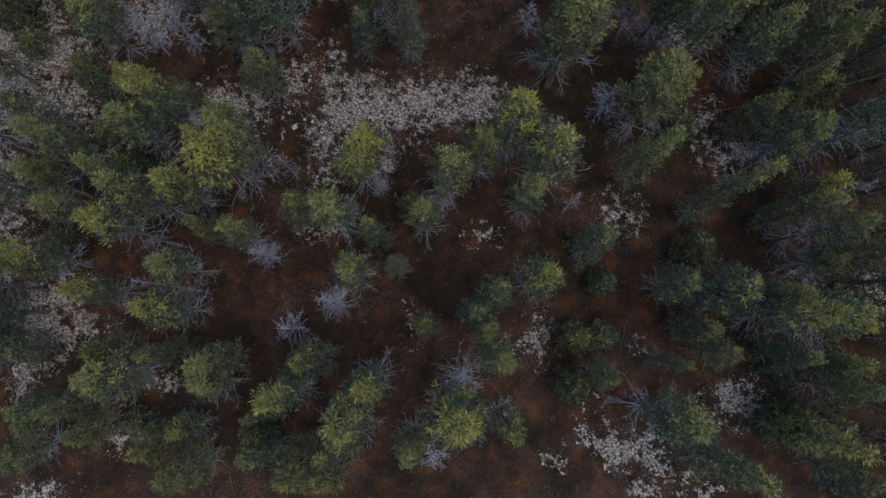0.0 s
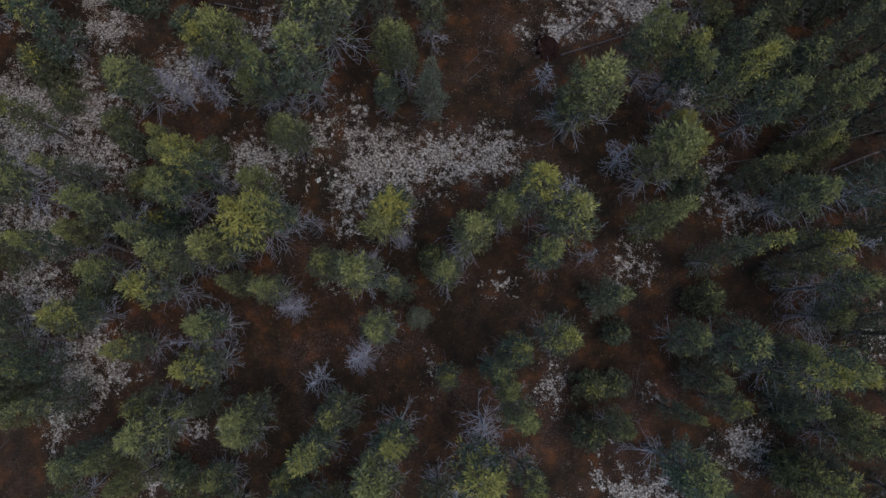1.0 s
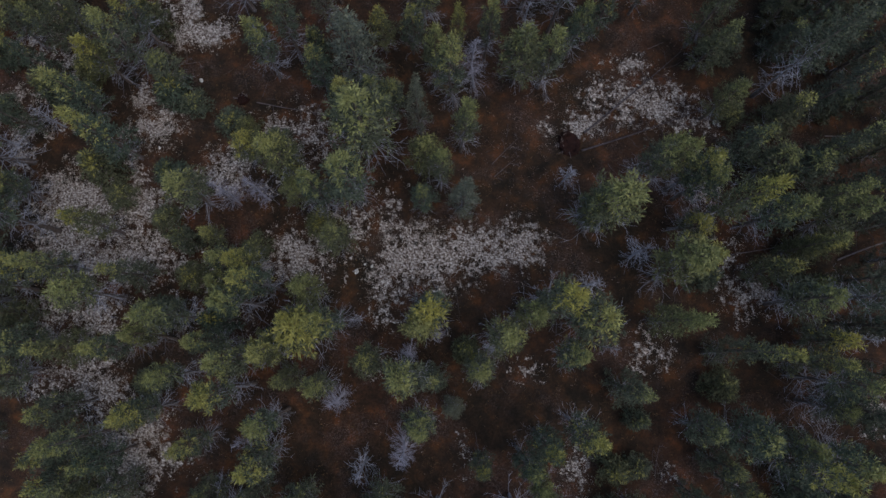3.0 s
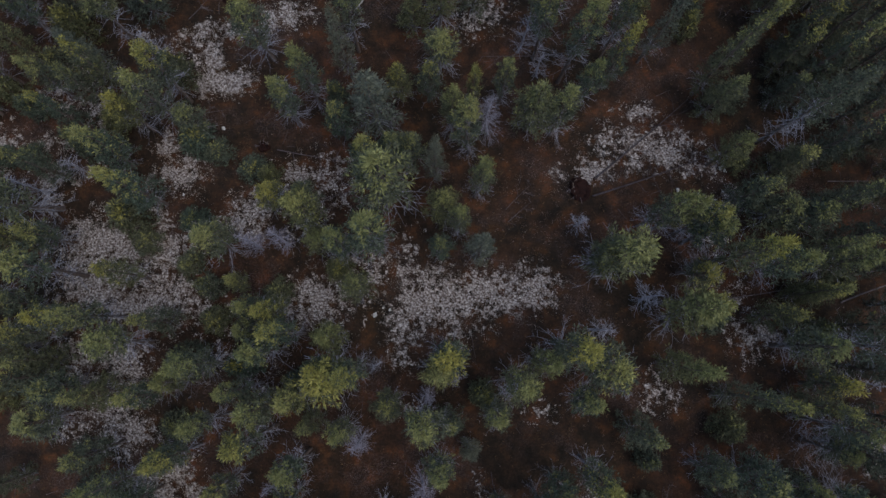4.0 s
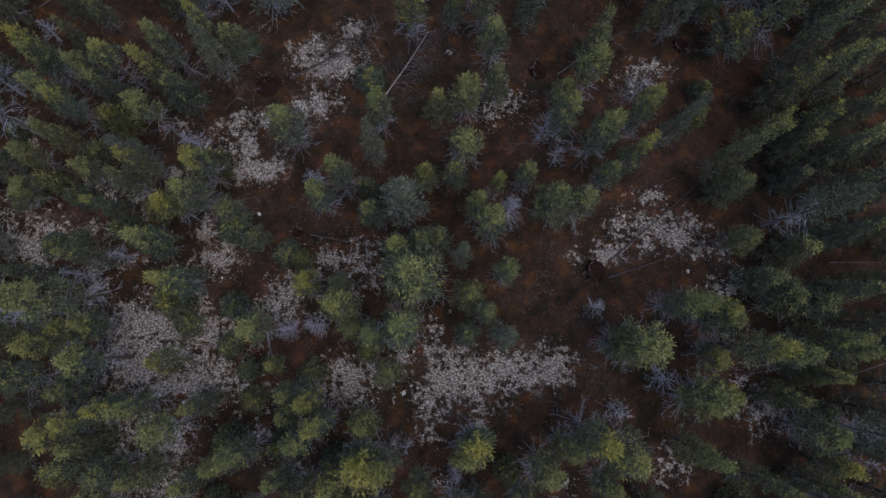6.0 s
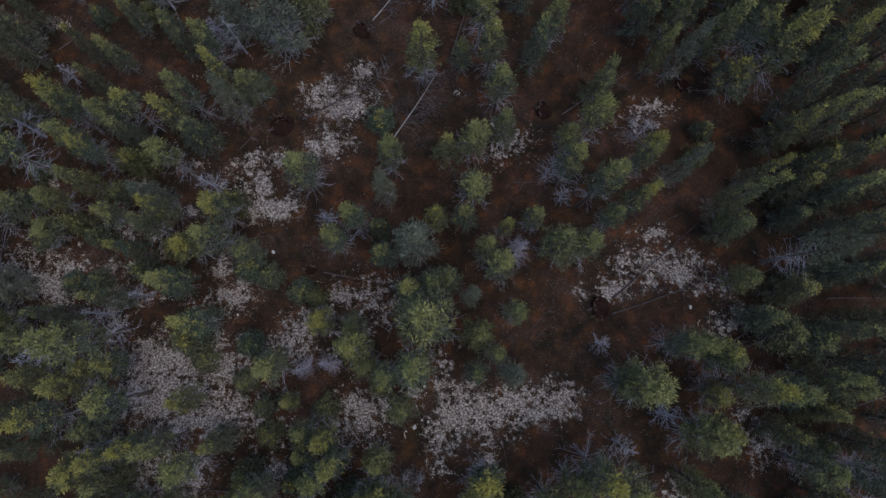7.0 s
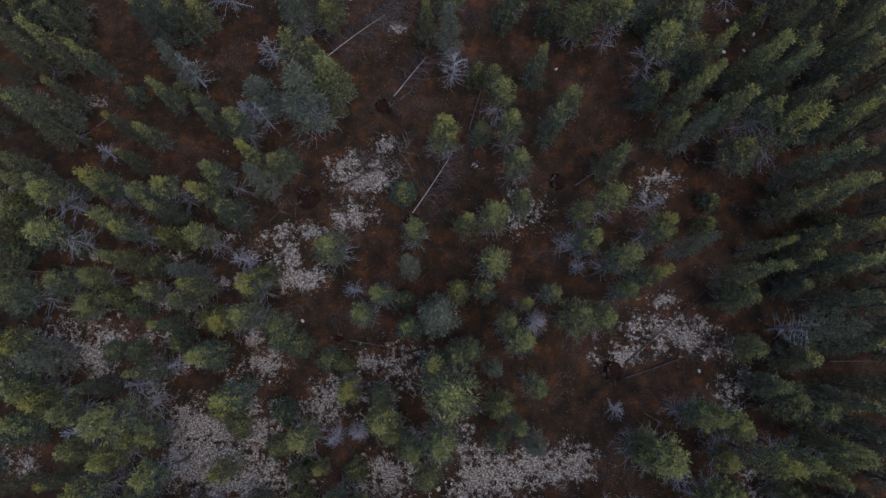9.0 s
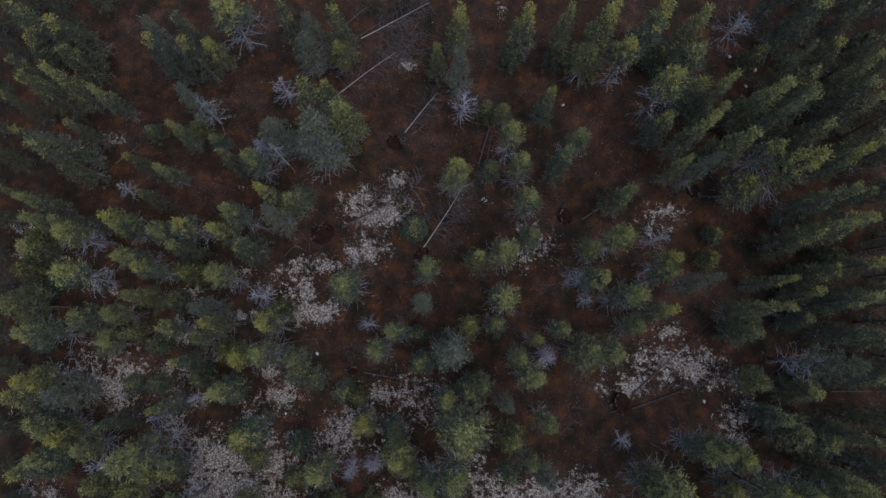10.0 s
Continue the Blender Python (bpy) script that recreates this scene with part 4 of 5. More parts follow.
plant("dark_pine", -16.55, 29.21, 3.86, 0.94, 176)
plant("sapling", -16.49, 29.95, 1.39, 0.87, 46)
plant("sapling", -8.69, 27.77, 1.09, 0.88, 94)
plant("gold_pine", -1.50, 28.57, 5.46, 0.83, 16)
plant("dark_spruce", -1.19, 26.63, 4.55, 0.89, 30)
plant("dark_spruce", 4.21, 28.82, 6.21, 0.86, 54)
plant("dark_spruce", 4.90, 29.26, 3.59, 0.74, 268)
plant("wide_snag", 7.05, 26.34, 3.26, 1.37, 150)
plant("sapling", 11.35, 26.84, 1.54, 0.63, 206)
plant("dark_pine", 12.60, 29.56, 4.31, 1.26, 103)
plant("gold_pine", 14.72, 29.75, 8.20, 1.05, 222)
plant("dark_spire", 15.75, 27.71, 8.44, 0.95, 190)
plant("dark_spire", 16.49, 26.32, 7.43, 0.81, 106)
plant("dark_spire", 18.07, 26.53, 6.39, 1.07, 236)
plant("shade_spire", 18.22, 28.36, 6.24, 0.73, 149)
plant("shade_spire", 21.15, 27.28, 6.64, 0.72, 14)
plant("shade_spire", 21.25, 29.11, 7.11, 0.82, 160)
plant("shade_spire", 22.75, 26.46, 6.64, 0.82, 302)
plant("shade_spire", 23.18, 29.70, 5.98, 0.87, 65)
plant("shade_spire", -37.26, 31.26, 5.21, 0.71, 275)
plant("shade_spire", -35.66, 32.81, 4.10, 0.71, 294)
plant("shade_spire", -33.76, 30.04, 4.50, 0.61, 232)
plant("shade_spire", -33.00, 33.59, 5.32, 0.84, 196)
plant("grey_spruce", -30.64, 32.70, 6.16, 1.06, 331)
plant("shade_spire", -30.34, 31.90, 7.25, 1.24, 101)
plant("low_snag", -28.17, 30.70, 2.16, 0.84, 320)
plant("shade_spire", -26.50, 31.96, 4.40, 0.64, 277)
plant("gold_spruce", -24.43, 31.27, 4.45, 0.63, 72)
plant("gold_spruce", -23.62, 33.75, 5.32, 0.61, 139)
plant("dark_pine", -21.59, 33.47, 3.33, 0.64, 249)
plant("shade_spire", -20.63, 32.28, 4.55, 0.71, 306)
plant("gold_pine", -18.84, 31.58, 5.36, 0.73, 75)
plant("thicket_snag", -18.83, 33.37, 2.75, 1.09, 54)
plant("grey_spruce", -17.52, 33.69, 4.75, 1.26, 48)
plant("tall_snag", -17.51, 32.56, 4.20, 0.88, 106)
plant("tall_snag", -14.88, 32.86, 3.80, 1.69, 65)
plant("grey_spruce", -14.20, 32.97, 7.54, 1.73, 20)
plant("gold_pine", -5.94, 30.32, 7.39, 0.90, 158)
plant("dark_pine", -3.76, 31.02, 4.10, 0.72, 233)
plant("bare_legged_pine", -2.67, 32.51, 6.72, 0.75, 267)
plant("gold_pine", -1.98, 30.56, 6.75, 0.75, 41)
plant("dark_spruce", 0.76, 31.11, 6.22, 0.81, 304)
plant("gold_pine", 1.18, 32.20, 6.26, 0.75, 67)
plant("dark_spruce", 7.53, 33.80, 4.35, 1.08, 132)
plant("gold_spruce", 7.76, 30.53, 6.30, 0.56, 252)
plant("gold_spruce", 8.31, 32.28, 8.15, 0.75, 272)
plant("grey_spruce", 9.10, 30.25, 7.07, 0.76, 28)
plant("gold_spruce", 10.49, 33.84, 6.03, 0.75, 332)
plant("dark_spire", 11.81, 32.21, 6.36, 1.20, 0)
plant("half_dead_pine", 12.57, 30.87, 7.56, 0.75, 92)
plant("dark_spire", 13.61, 33.14, 8.74, 0.71, 135)
plant("shade_spire", 14.74, 33.80, 7.35, 1.15, 209)
plant("shade_spire", 15.64, 32.09, 6.79, 0.72, 327)
plant("shade_spire", 17.17, 32.98, 5.35, 1.09, 72)
plant("gold_spruce", 17.81, 30.60, 7.28, 0.75, 140)
plant("shade_spire", 18.90, 31.30, 6.85, 1.16, 218)
plant("dark_spire", 18.99, 33.71, 6.95, 0.83, 150)
plant("shade_spire", 21.00, 31.23, 7.29, 0.86, 321)
plant("shade_spire", 21.46, 33.62, 7.42, 0.83, 145)
plant("shade_spire", 23.11, 31.65, 5.66, 0.73, 248)
plant("shade_spire", -37.30, 35.48, 5.18, 0.67, 291)
plant("shade_spire", -34.32, 36.11, 4.89, 0.65, 330)
plant("shade_spire", -32.23, 36.70, 6.18, 1.04, 23)
plant("shade_spire", -30.18, 34.33, 4.62, 0.71, 114)
plant("gold_spruce", -29.95, 36.81, 7.15, 0.75, 176)
plant("gold_spruce", -28.22, 36.14, 5.42, 0.63, 297)
plant("sapling", -26.73, 34.82, 1.59, 0.61, 321)
plant("sapling", -23.64, 35.29, 1.37, 0.75, 250)
plant("grey_spruce", -22.85, 35.99, 5.55, 0.83, 91)
plant("tall_snag", -22.40, 35.76, 4.17, 1.13, 93)
plant("low_snag", -17.48, 37.48, 3.16, 1.27, 166)
plant("dark_pine", -14.53, 34.43, 8.80, 0.99, 157)
plant("dark_spruce", -14.18, 36.61, 4.35, 0.80, 190)
plant("gold_spruce", -12.97, 34.03, 6.94, 1.25, 339)
plant("grey_spruce", -5.54, 37.52, 6.27, 0.91, 182)
plant("tall_snag", -5.44, 35.82, 4.03, 1.23, 34)
plant("sapling", -3.73, 35.62, 2.37, 0.71, 255)
plant("dark_pine", -2.61, 35.19, 3.22, 0.64, 45)
plant("dark_spruce", -0.05, 35.24, 5.52, 0.81, 186)
plant("bare_legged_pine", 4.88, 37.79, 6.25, 0.82, 331)
plant("bare_legged_pine", 7.07, 35.14, 7.50, 0.89, 128)
plant("dark_spruce", 9.75, 35.83, 5.24, 1.19, 286)
plant("gold_spruce", 10.36, 35.21, 7.50, 0.75, 166)
plant("gold_spruce", 12.81, 34.26, 8.37, 0.75, 343)
plant("dark_spire", 13.88, 35.04, 6.85, 1.14, 1)
plant("shade_spire", 15.64, 37.12, 6.67, 0.76, 171)
plant("shade_spire", 16.34, 35.02, 5.58, 0.75, 325)
plant("shade_spire", 17.33, 36.61, 4.21, 1.13, 170)
plant("shade_spire", 19.12, 34.86, 6.35, 1.13, 200)
plant("dark_spire", 19.28, 36.07, 6.94, 0.83, 352)
plant("shade_spire", 20.74, 36.25, 5.97, 0.79, 205)
plant("shade_spire", 22.42, 37.04, 5.43, 0.88, 6)
plant("shade_spire", 23.87, 35.90, 5.45, 0.78, 256)
plant("shade_spire", 24.10, 34.14, 7.28, 0.79, 281)
plant("shade_spire", -37.20, 38.11, 5.12, 0.71, 313)
plant("shade_spire", -36.53, 40.92, 4.36, 0.74, 293)
plant("shade_spire", -34.25, 38.70, 4.59, 0.82, 353)
plant("shade_spire", -33.70, 40.80, 3.50, 1.31, 50)
plant("shade_spire", -32.48, 40.92, 6.35, 1.47, 249)
plant("shade_spire", -31.06, 40.73, 5.35, 1.32, 15)
plant("shade_spire", -30.99, 39.37, 4.55, 1.12, 337)
plant("grey_spruce", -25.09, 40.41, 5.75, 0.91, 87)
plant("shade_spire", -24.57, 38.83, 6.19, 1.08, 334)
plant("shade_spire", -23.30, 40.63, 5.85, 0.91, 11)
plant("shade_spire", -22.69, 39.08, 5.42, 1.03, 12)
plant("gold_spruce", -22.10, 39.81, 3.71, 0.97, 58)
plant("bare_legged_pine", -20.34, 41.45, 5.35, 1.22, 323)
plant("shade_spire", -16.45, 40.91, 6.35, 0.87, 269)
plant("grey_spruce", -15.46, 39.32, 5.01, 1.07, 40)
plant("grey_spruce", -15.06, 40.40, 5.75, 0.83, 315)
plant("dark_pine", -13.45, 39.51, 3.58, 0.96, 241)
plant("dark_spruce", -13.30, 40.46, 6.35, 1.00, 54)
plant("dark_spruce", -7.02, 38.73, 4.97, 0.74, 140)
plant("gold_spruce", -5.46, 40.45, 6.35, 0.97, 185)
plant("sapling", -1.78, 39.58, 2.42, 0.75, 81)
plant("gold_spruce", -1.09, 40.46, 6.35, 0.97, 12)
plant("sapling", 1.27, 39.44, 3.16, 0.75, 165)
plant("gold_spruce", 1.42, 40.46, 6.15, 0.69, 297)
plant("dark_pine", 3.14, 38.66, 3.82, 1.32, 343)
plant("gold_spruce", 3.81, 39.97, 7.35, 1.12, 174)
plant("dark_spire", 7.08, 40.21, 6.85, 1.31, 29)
plant("sapling", 8.18, 38.90, 3.17, 0.75, 341)
plant("dark_pine", 9.56, 38.11, 4.57, 1.22, 155)
plant("gold_spruce", 9.71, 40.09, 6.35, 0.91, 41)
plant("dark_spruce", 10.66, 38.98, 3.69, 0.89, 179)
plant("wide_snag", 13.76, 41.22, 3.20, 1.60, 20)
plant("sapling", 14.67, 38.90, 2.97, 0.75, 233)
plant("shade_spire", 16.71, 40.10, 6.35, 1.35, 213)
plant("shade_spire", 18.39, 41.57, 7.28, 0.77, 71)
plant("shade_spire", 18.58, 38.48, 4.91, 1.11, 126)
plant("shade_spire", 20.00, 40.33, 5.44, 0.84, 142)
plant("shade_spire", 20.56, 38.02, 6.76, 0.89, 61)
plant("shade_spire", 21.73, 41.67, 7.23, 0.87, 13)
plant("sapling", 23.04, 40.25, 2.22, 0.75, 191)
plant("shade_spire", 23.77, 38.45, 6.66, 0.72, 296)
plant("shade_spire", 25.32, 41.23, 6.46, 0.82, 226)
plant("shade_spire", -38.14, 43.20, 5.33, 0.81, 156)
plant("shade_spire", -35.84, 44.87, 4.11, 0.60, 121)
plant("shade_spire", -35.10, 42.74, 4.80, 0.80, 51)
plant("shade_spire", -33.57, 45.19, 4.43, 0.65, 137)
plant("shade_spire", -32.68, 43.17, 4.95, 0.62, 338)
plant("shade_spire", -30.96, 44.71, 4.55, 0.78, 0)
plant("shade_spire", 16.26, 42.76, 7.49, 0.86, 80)
plant("shade_spire", 18.93, 43.91, 7.31, 0.82, 77)
plant("shade_spire", 20.55, 43.09, 5.71, 0.86, 21)
plant("shade_spire", 22.64, 43.42, 6.12, 0.90, 165)
plant("shade_spire", 24.47, 42.93, 6.37, 0.71, 51)


# ---- lichen mats ----
lichen_patch(-3.91, 10.04, 2.05, 1.50, 1)
lichen_patch(-0.90, 10.18, 3.01, 1.50, 1)
lichen_patch(1.56, 10.61, 1.51, 1.04, 1)
lichen_patch(-5.50, 8.21, 0.95, 1.35, 0.7)
lichen_patch(-5.19, 6.56, 0.94, 0.94, 0.6)
lichen_patch(-2.52, 7.38, 1.08, 1.46, 0.4)
lichen_patch(8.72, 4.66, 0.93, 1.12, 0.8)
lichen_patch(13.24, -3.51, 1.54, 1.23, 1)
lichen_patch(4.31, -0.84, 0.73, 1.43, 1)
lichen_patch(7.49, -5.58, 1.39, 1.01, 1)
lichen_patch(9.01, -5.83, 1.52, 1.01, 1)
lichen_patch(8.72, -1.11, 0.78, 0.57, 0.5)
lichen_patch(-1.27, -0.07, 0.47, 1.17, 0.5)
lichen_patch(5.19, -6.06, 0.76, 0.63, 0.7)
lichen_patch(-11.88, -2.70, 1.15, 0.64, 0.5)
lichen_patch(-18.33, -1.82, 1.03, 1.28, 0.9)
lichen_patch(-17.72, -0.04, 1.68, 1.29, 0.9)
lichen_patch(-18.47, -3.06, 0.64, 0.89, 0.8)
lichen_patch(-13.75, -5.28, 1.14, 0.63, 0.5)
lichen_patch(13.45, 7.39, 1.22, 1.22, 0.6)
lichen_patch(12.51, 9.63, 0.96, 1.23, 0.6)
lichen_patch(2.03, 3.86, 0.93, 0.80, 0.5)
lichen_patch(-7.52, 12.03, 2.20, 0.83, 0.5)
lichen_patch(-5.05, 12.47, 1.10, 1.38, 0.4)
lichen_patch(-8.56, 10.60, 1.09, 0.68, 0.4)
lichen_patch(-20.79, 13.31, 1.10, 0.69, 0.9)
lichen_patch(-17.11, 8.48, 1.62, 0.54, 0.4)
lichen_patch(3.74, 9.91, 0.82, 0.82, 0.3)
lichen_patch(11.62, 13.38, 0.84, 1.62, 0.5)
lichen_patch(-5.40, 4.13, 1.06, 0.66, 0.4)
lichen_patch(2.43, 13.94, 1.39, 1.67, 0.35)
lichen_patch(-7.24, 3.59, 1.59, 0.79, 0.25)
lichen_patch(19.76, 1.32, 1.09, 0.98, 0.9)
lichen_patch(-17.29, -7.42, 1.47, 0.61, 0.7)
lichen_patch(15.79, -2.85, 1.01, 0.51, 0.3)
lichen_patch(19.77, 1.93, 0.71, 0.99, 0.8)
lichen_patch(-21.17, 13.06, 2.21, 1.12, 1)
lichen_patch(-18.50, 12.75, 2.36, 1.24, 0.9)
lichen_patch(-21.58, 10.95, 2.19, 1.23, 0.9)
lichen_patch(-18.06, 10.65, 2.05, 1.46, 0.7)
lichen_patch(-10.69, 16.59, 2.11, 1.26, 0.6)
lichen_patch(-13.61, 14.88, 1.49, 1.13, 0.8)
lichen_patch(-18.30, 18.34, 0.85, 0.91, 0.8)
lichen_patch(-17.46, 16.91, 1.20, 0.66, 0.8)
lichen_patch(-16.21, 13.65, 1.33, 1.04, 0.6)
lichen_patch(-20.65, 6.86, 1.86, 0.92, 0.9)
lichen_patch(-21.67, 5.59, 1.57, 0.63, 0.8)
lichen_patch(-20.15, 4.32, 1.84, 1.42, 0.9)
lichen_patch(-19.47, 2.92, 1.69, 1.13, 0.9)
lichen_patch(-22.30, 3.21, 1.41, 0.79, 0.8)
lichen_patch(-17.35, 0.73, 1.81, 1.67, 0.9)
lichen_patch(-18.32, -1.14, 1.38, 1.66, 0.9)
lichen_patch(-16.43, -0.62, 1.94, 1.11, 0.7)
lichen_patch(-11.30, 9.45, 1.31, 1.16, 0.6)
lichen_patch(-8.98, 9.44, 1.75, 1.69, 0.5)
lichen_patch(-5.51, 11.21, 1.47, 1.47, 0.5)
lichen_patch(-15.81, 22.22, 1.85, 0.86, 0.9)
lichen_patch(12.84, 8.20, 1.45, 0.87, 0.5)
lichen_patch(6.21, 17.36, 1.51, 0.91, 0.7)
lichen_patch(4.13, 18.64, 1.22, 0.91, 0.38)
lichen_patch(2.56, 16.73, 1.51, 0.91, 0.3)
lichen_patch(-11.79, 14.26, 1.79, 1.61, 0.4)
lichen_patch(-24.62, 15.21, 1.19, 2.38, 0.5)
lichen_patch(7.58, 18.51, 2.46, 1.48, 0.8)
lichen_patch(9.37, 18.16, 2.13, 1.58, 0.9)
lichen_patch(10.95, 17.31, 1.64, 1.05, 0.8)
lichen_patch(4.86, 16.69, 1.79, 0.81, 0.8)
lichen_patch(8.02, 20.38, 1.39, 0.73, 0.7)
lichen_patch(12.61, 15.47, 0.91, 0.71, 0.8)
lichen_patch(-28.11, 18.78, 1.63, 1.31, 0.7)
lichen_patch(-28.24, 16.79, 1.30, 1.30, 0.7)
lichen_patch(-25.01, 16.76, 1.30, 0.81, 0.6)
lichen_patch(-25.18, 18.76, 0.65, 0.65, 0.7)
lichen_patch(2.95, 17.87, 1.96, 1.31, 0.15)
lichen_patch(1.22, 14.91, 1.94, 1.74, 0.2)
lichen_patch(13.88, 7.83, 1.26, 1.41, 0.7)
lichen_patch(8.02, 4.86, 0.93, 1.08, 0.7)
lichen_patch(-22.19, 18.07, 0.82, 1.76, 0.4)
lichen_patch(-22.70, 20.60, 0.82, 0.40, 0.5)
lichen_patch(-22.00, 13.16, 1.76, 1.12, 1)
lichen_patch(-22.65, 11.27, 1.27, 1.27, 0.9)
lichen_patch(-18.30, 12.50, 1.43, 1.11, 0.8)
lichen_patch(-17.85, 9.98, 1.89, 1.42, 0.7)
lichen_patch(-20.32, 9.38, 1.88, 1.10, 0.8)
lichen_patch(-17.91, 17.04, 1.14, 0.97, 0.8)
lichen_patch(-14.23, 14.06, 1.44, 0.96, 0.9)
lichen_patch(-14.97, 8.71, 0.94, 0.94, 0.6)
lichen_patch(-9.67, 10.21, 1.42, 1.42, 0.7)
lichen_patch(-10.13, 9.29, 0.94, 0.94, 0.9)
lichen_patch(-5.26, 8.01, 0.78, 1.56, 0.8)
lichen_patch(-2.46, 7.07, 0.47, 0.78, 0.7)
lichen_patch(2.35, 10.42, 1.11, 0.95, 0.9)
lichen_patch(-6.84, 11.13, 1.59, 0.79, 0.6)
lichen_patch(-11.12, 28.91, 2.57, 1.39, 0.95)
lichen_patch(-12.60, 29.70, 1.40, 1.18, 0.95)
lichen_patch(-10.03, 31.22, 0.93, 0.81, 0.9)
lichen_patch(-12.18, 26.27, 1.63, 1.16, 0.95)
lichen_patch(-14.70, 25.48, 1.63, 0.65, 0.9)
lichen_patch(-16.44, 23.54, 1.00, 1.86, 0.95)
lichen_patch(-15.33, 22.25, 1.78, 1.00, 0.95)
lichen_patch(-16.85, 25.21, 0.79, 0.90, 0.9)
lichen_patch(-0.93, 26.30, 2.00, 1.53, 0.75)
lichen_patch(-21.55, 12.60, 2.22, 2.22, 1)
lichen_patch(-20.12, 11.25, 2.55, 1.70, 0.9)
lichen_patch(-18.86, 9.76, 1.52, 1.42, 0.9)
lichen_patch(-17.38, 10.55, 1.53, 2.20, 0.6)
lichen_patch(-22.10, 10.30, 2.03, 1.18, 0.9)
lichen_patch(-10.26, 10.12, 1.42, 1.52, 0.8)
lichen_patch(-8.56, 10.42, 1.02, 1.53, 0.7)
lichen_patch(-2.48, 9.67, 3.22, 1.76, 1)
lichen_patch(1.45, 10.27, 1.53, 1.43, 1)
lichen_patch(-4.85, 9.22, 1.42, 1.52, 0.9)
lichen_patch(-17.62, 16.96, 1.46, 1.39, 0.8)
lichen_patch(-18.21, 18.54, 0.77, 0.88, 0.7)
lichen_patch(-9.26, 16.49, 2.61, 1.81, 0.6)
lichen_patch(-13.07, 15.52, 1.32, 0.69, 0.8)
lichen_patch(-13.90, 14.00, 1.45, 0.69, 0.8)
lichen_patch(-28.96, 17.48, 1.46, 0.98, 0.8)
lichen_patch(-24.71, 16.38, 1.11, 1.11, 0.7)
lichen_patch(-19.64, 15.61, 1.39, 1.04, 0.6)
lichen_patch(9.06, 28.44, 1.10, 0.92, 0.6)
lichen_patch(7.55, 27.89, 1.28, 1.28, 0.5)
lichen_patch(4.77, 17.68, 2.10, 1.05, 0.38)
lichen_patch(11.86, 14.47, 1.21, 1.04, 0.7)
lichen_patch(-17.83, 13.55, 2.06, 1.99, 0.5)
lichen_patch(-15.98, 9.23, 2.02, 1.96, 0.5)
lichen_patch(-13.57, 6.62, 2.00, 1.80, 0.4)
lichen_patch(-19.89, 6.72, 1.67, 1.67, 0.9)
lichen_patch(-22.57, 7.08, 1.33, 1.33, 0.8)
lichen_patch(-29.00, 17.58, 1.29, 1.18, 0.9)
lichen_patch(-25.49, 17.32, 1.11, 1.29, 0.6)
lichen_patch(-33.19, 11.01, 1.61, 1.08, 0.8)
lichen_patch(-34.13, 17.33, 1.66, 1.29, 0.6)
lichen_patch(-29.82, 34.80, 0.79, 0.59, 0.8)
lichen_patch(-30.22, 19.06, 2.23, 1.11, 0.5)
lichen_patch(-24.77, 21.15, 1.87, 0.94, 0.5)
lichen_patch(-22.90, 21.11, 0.94, 1.50, 0.6)
lichen_patch(5.26, 32.99, 0.79, 1.18, 0.25)
lichen_patch(4.32, 36.77, 0.60, 1.60, 0.25)
lichen_patch(-8.42, 39.61, 1.61, 1.01, 0.35)
lichen_patch(-34.22, 26.68, 1.91, 0.76, 0.5)
lichen_patch(-35.94, 28.67, 1.16, 0.77, 0.6)
lichen_patch(-17.35, 24.00, 1.89, 1.14, 0.6)
lichen_patch(-30.41, 20.67, 0.53, 0.38, 0.8)
lichen_patch(-30.72, 19.74, 0.83, 0.34, 0.7)
lichen_patch(-28.41, 18.95, 1.31, 0.53, 0.7)
lichen_patch(-29.67, 18.18, 0.82, 0.45, 0.8)
lichen_patch(-25.29, 18.69, 0.37, 0.75, 0.7)
lichen_patch(-24.09, 18.66, 1.50, 0.45, 0.5)
lichen_patch(-24.61, 21.84, 0.84, 0.46, 0.7)
lichen_patch(-24.56, 20.71, 1.13, 0.38, 0.7)
lichen_patch(-22.69, 21.04, 1.51, 0.57, 0.6)
lichen_patch(-22.08, 19.91, 0.60, 0.49, 0.7)
lichen_patch(-20.45, 22.12, 0.76, 0.49, 0.8)
lichen_patch(-23.94, 23.72, 0.77, 0.96, 0.7)
lichen_patch(-18.46, 18.35, 0.82, 0.75, 0.8)
lichen_patch(-18.23, 25.12, 0.77, 0.39, 0.7)
lichen_patch(-20.35, 25.17, 0.58, 0.46, 0.7)
lichen_patch(-29.12, 24.04, 0.38, 0.57, 0.7)
lichen_patch(-9.17, 39.89, 0.90, 0.57, 0.8)
lichen_patch(-2.27, 43.93, 0.41, 1.04, 0.5)
lichen_patch(12.54, 15.13, 1.00, 1.25, 0.6)
lichen_patch(11.88, 13.75, 0.71, 0.89, 0.6)
lichen_patch(2.75, 15.66, 1.07, 0.89, 0.35)
lichen_patch(-20.53, 31.19, 0.53, 0.38, 0.5)
lichen_patch(-15.79, 31.50, 0.61, 0.30, 0.5)
lichen_patch(-9.34, 28.82, 0.53, 0.45, 0.5)
lichen_patch(-3.85, 29.70, 0.57, 0.30, 0.4)
lichen_patch(6.60, -4.44, 0.75, 1.00, 0.5)
lichen_patch(10.25, -6.68, 1.20, 0.75, 0.7)
lichen_patch(8.98, -7.34, 0.90, 0.60, 0.8)
lichen_patch(11.58, -7.39, 1.00, 0.60, 0.6)

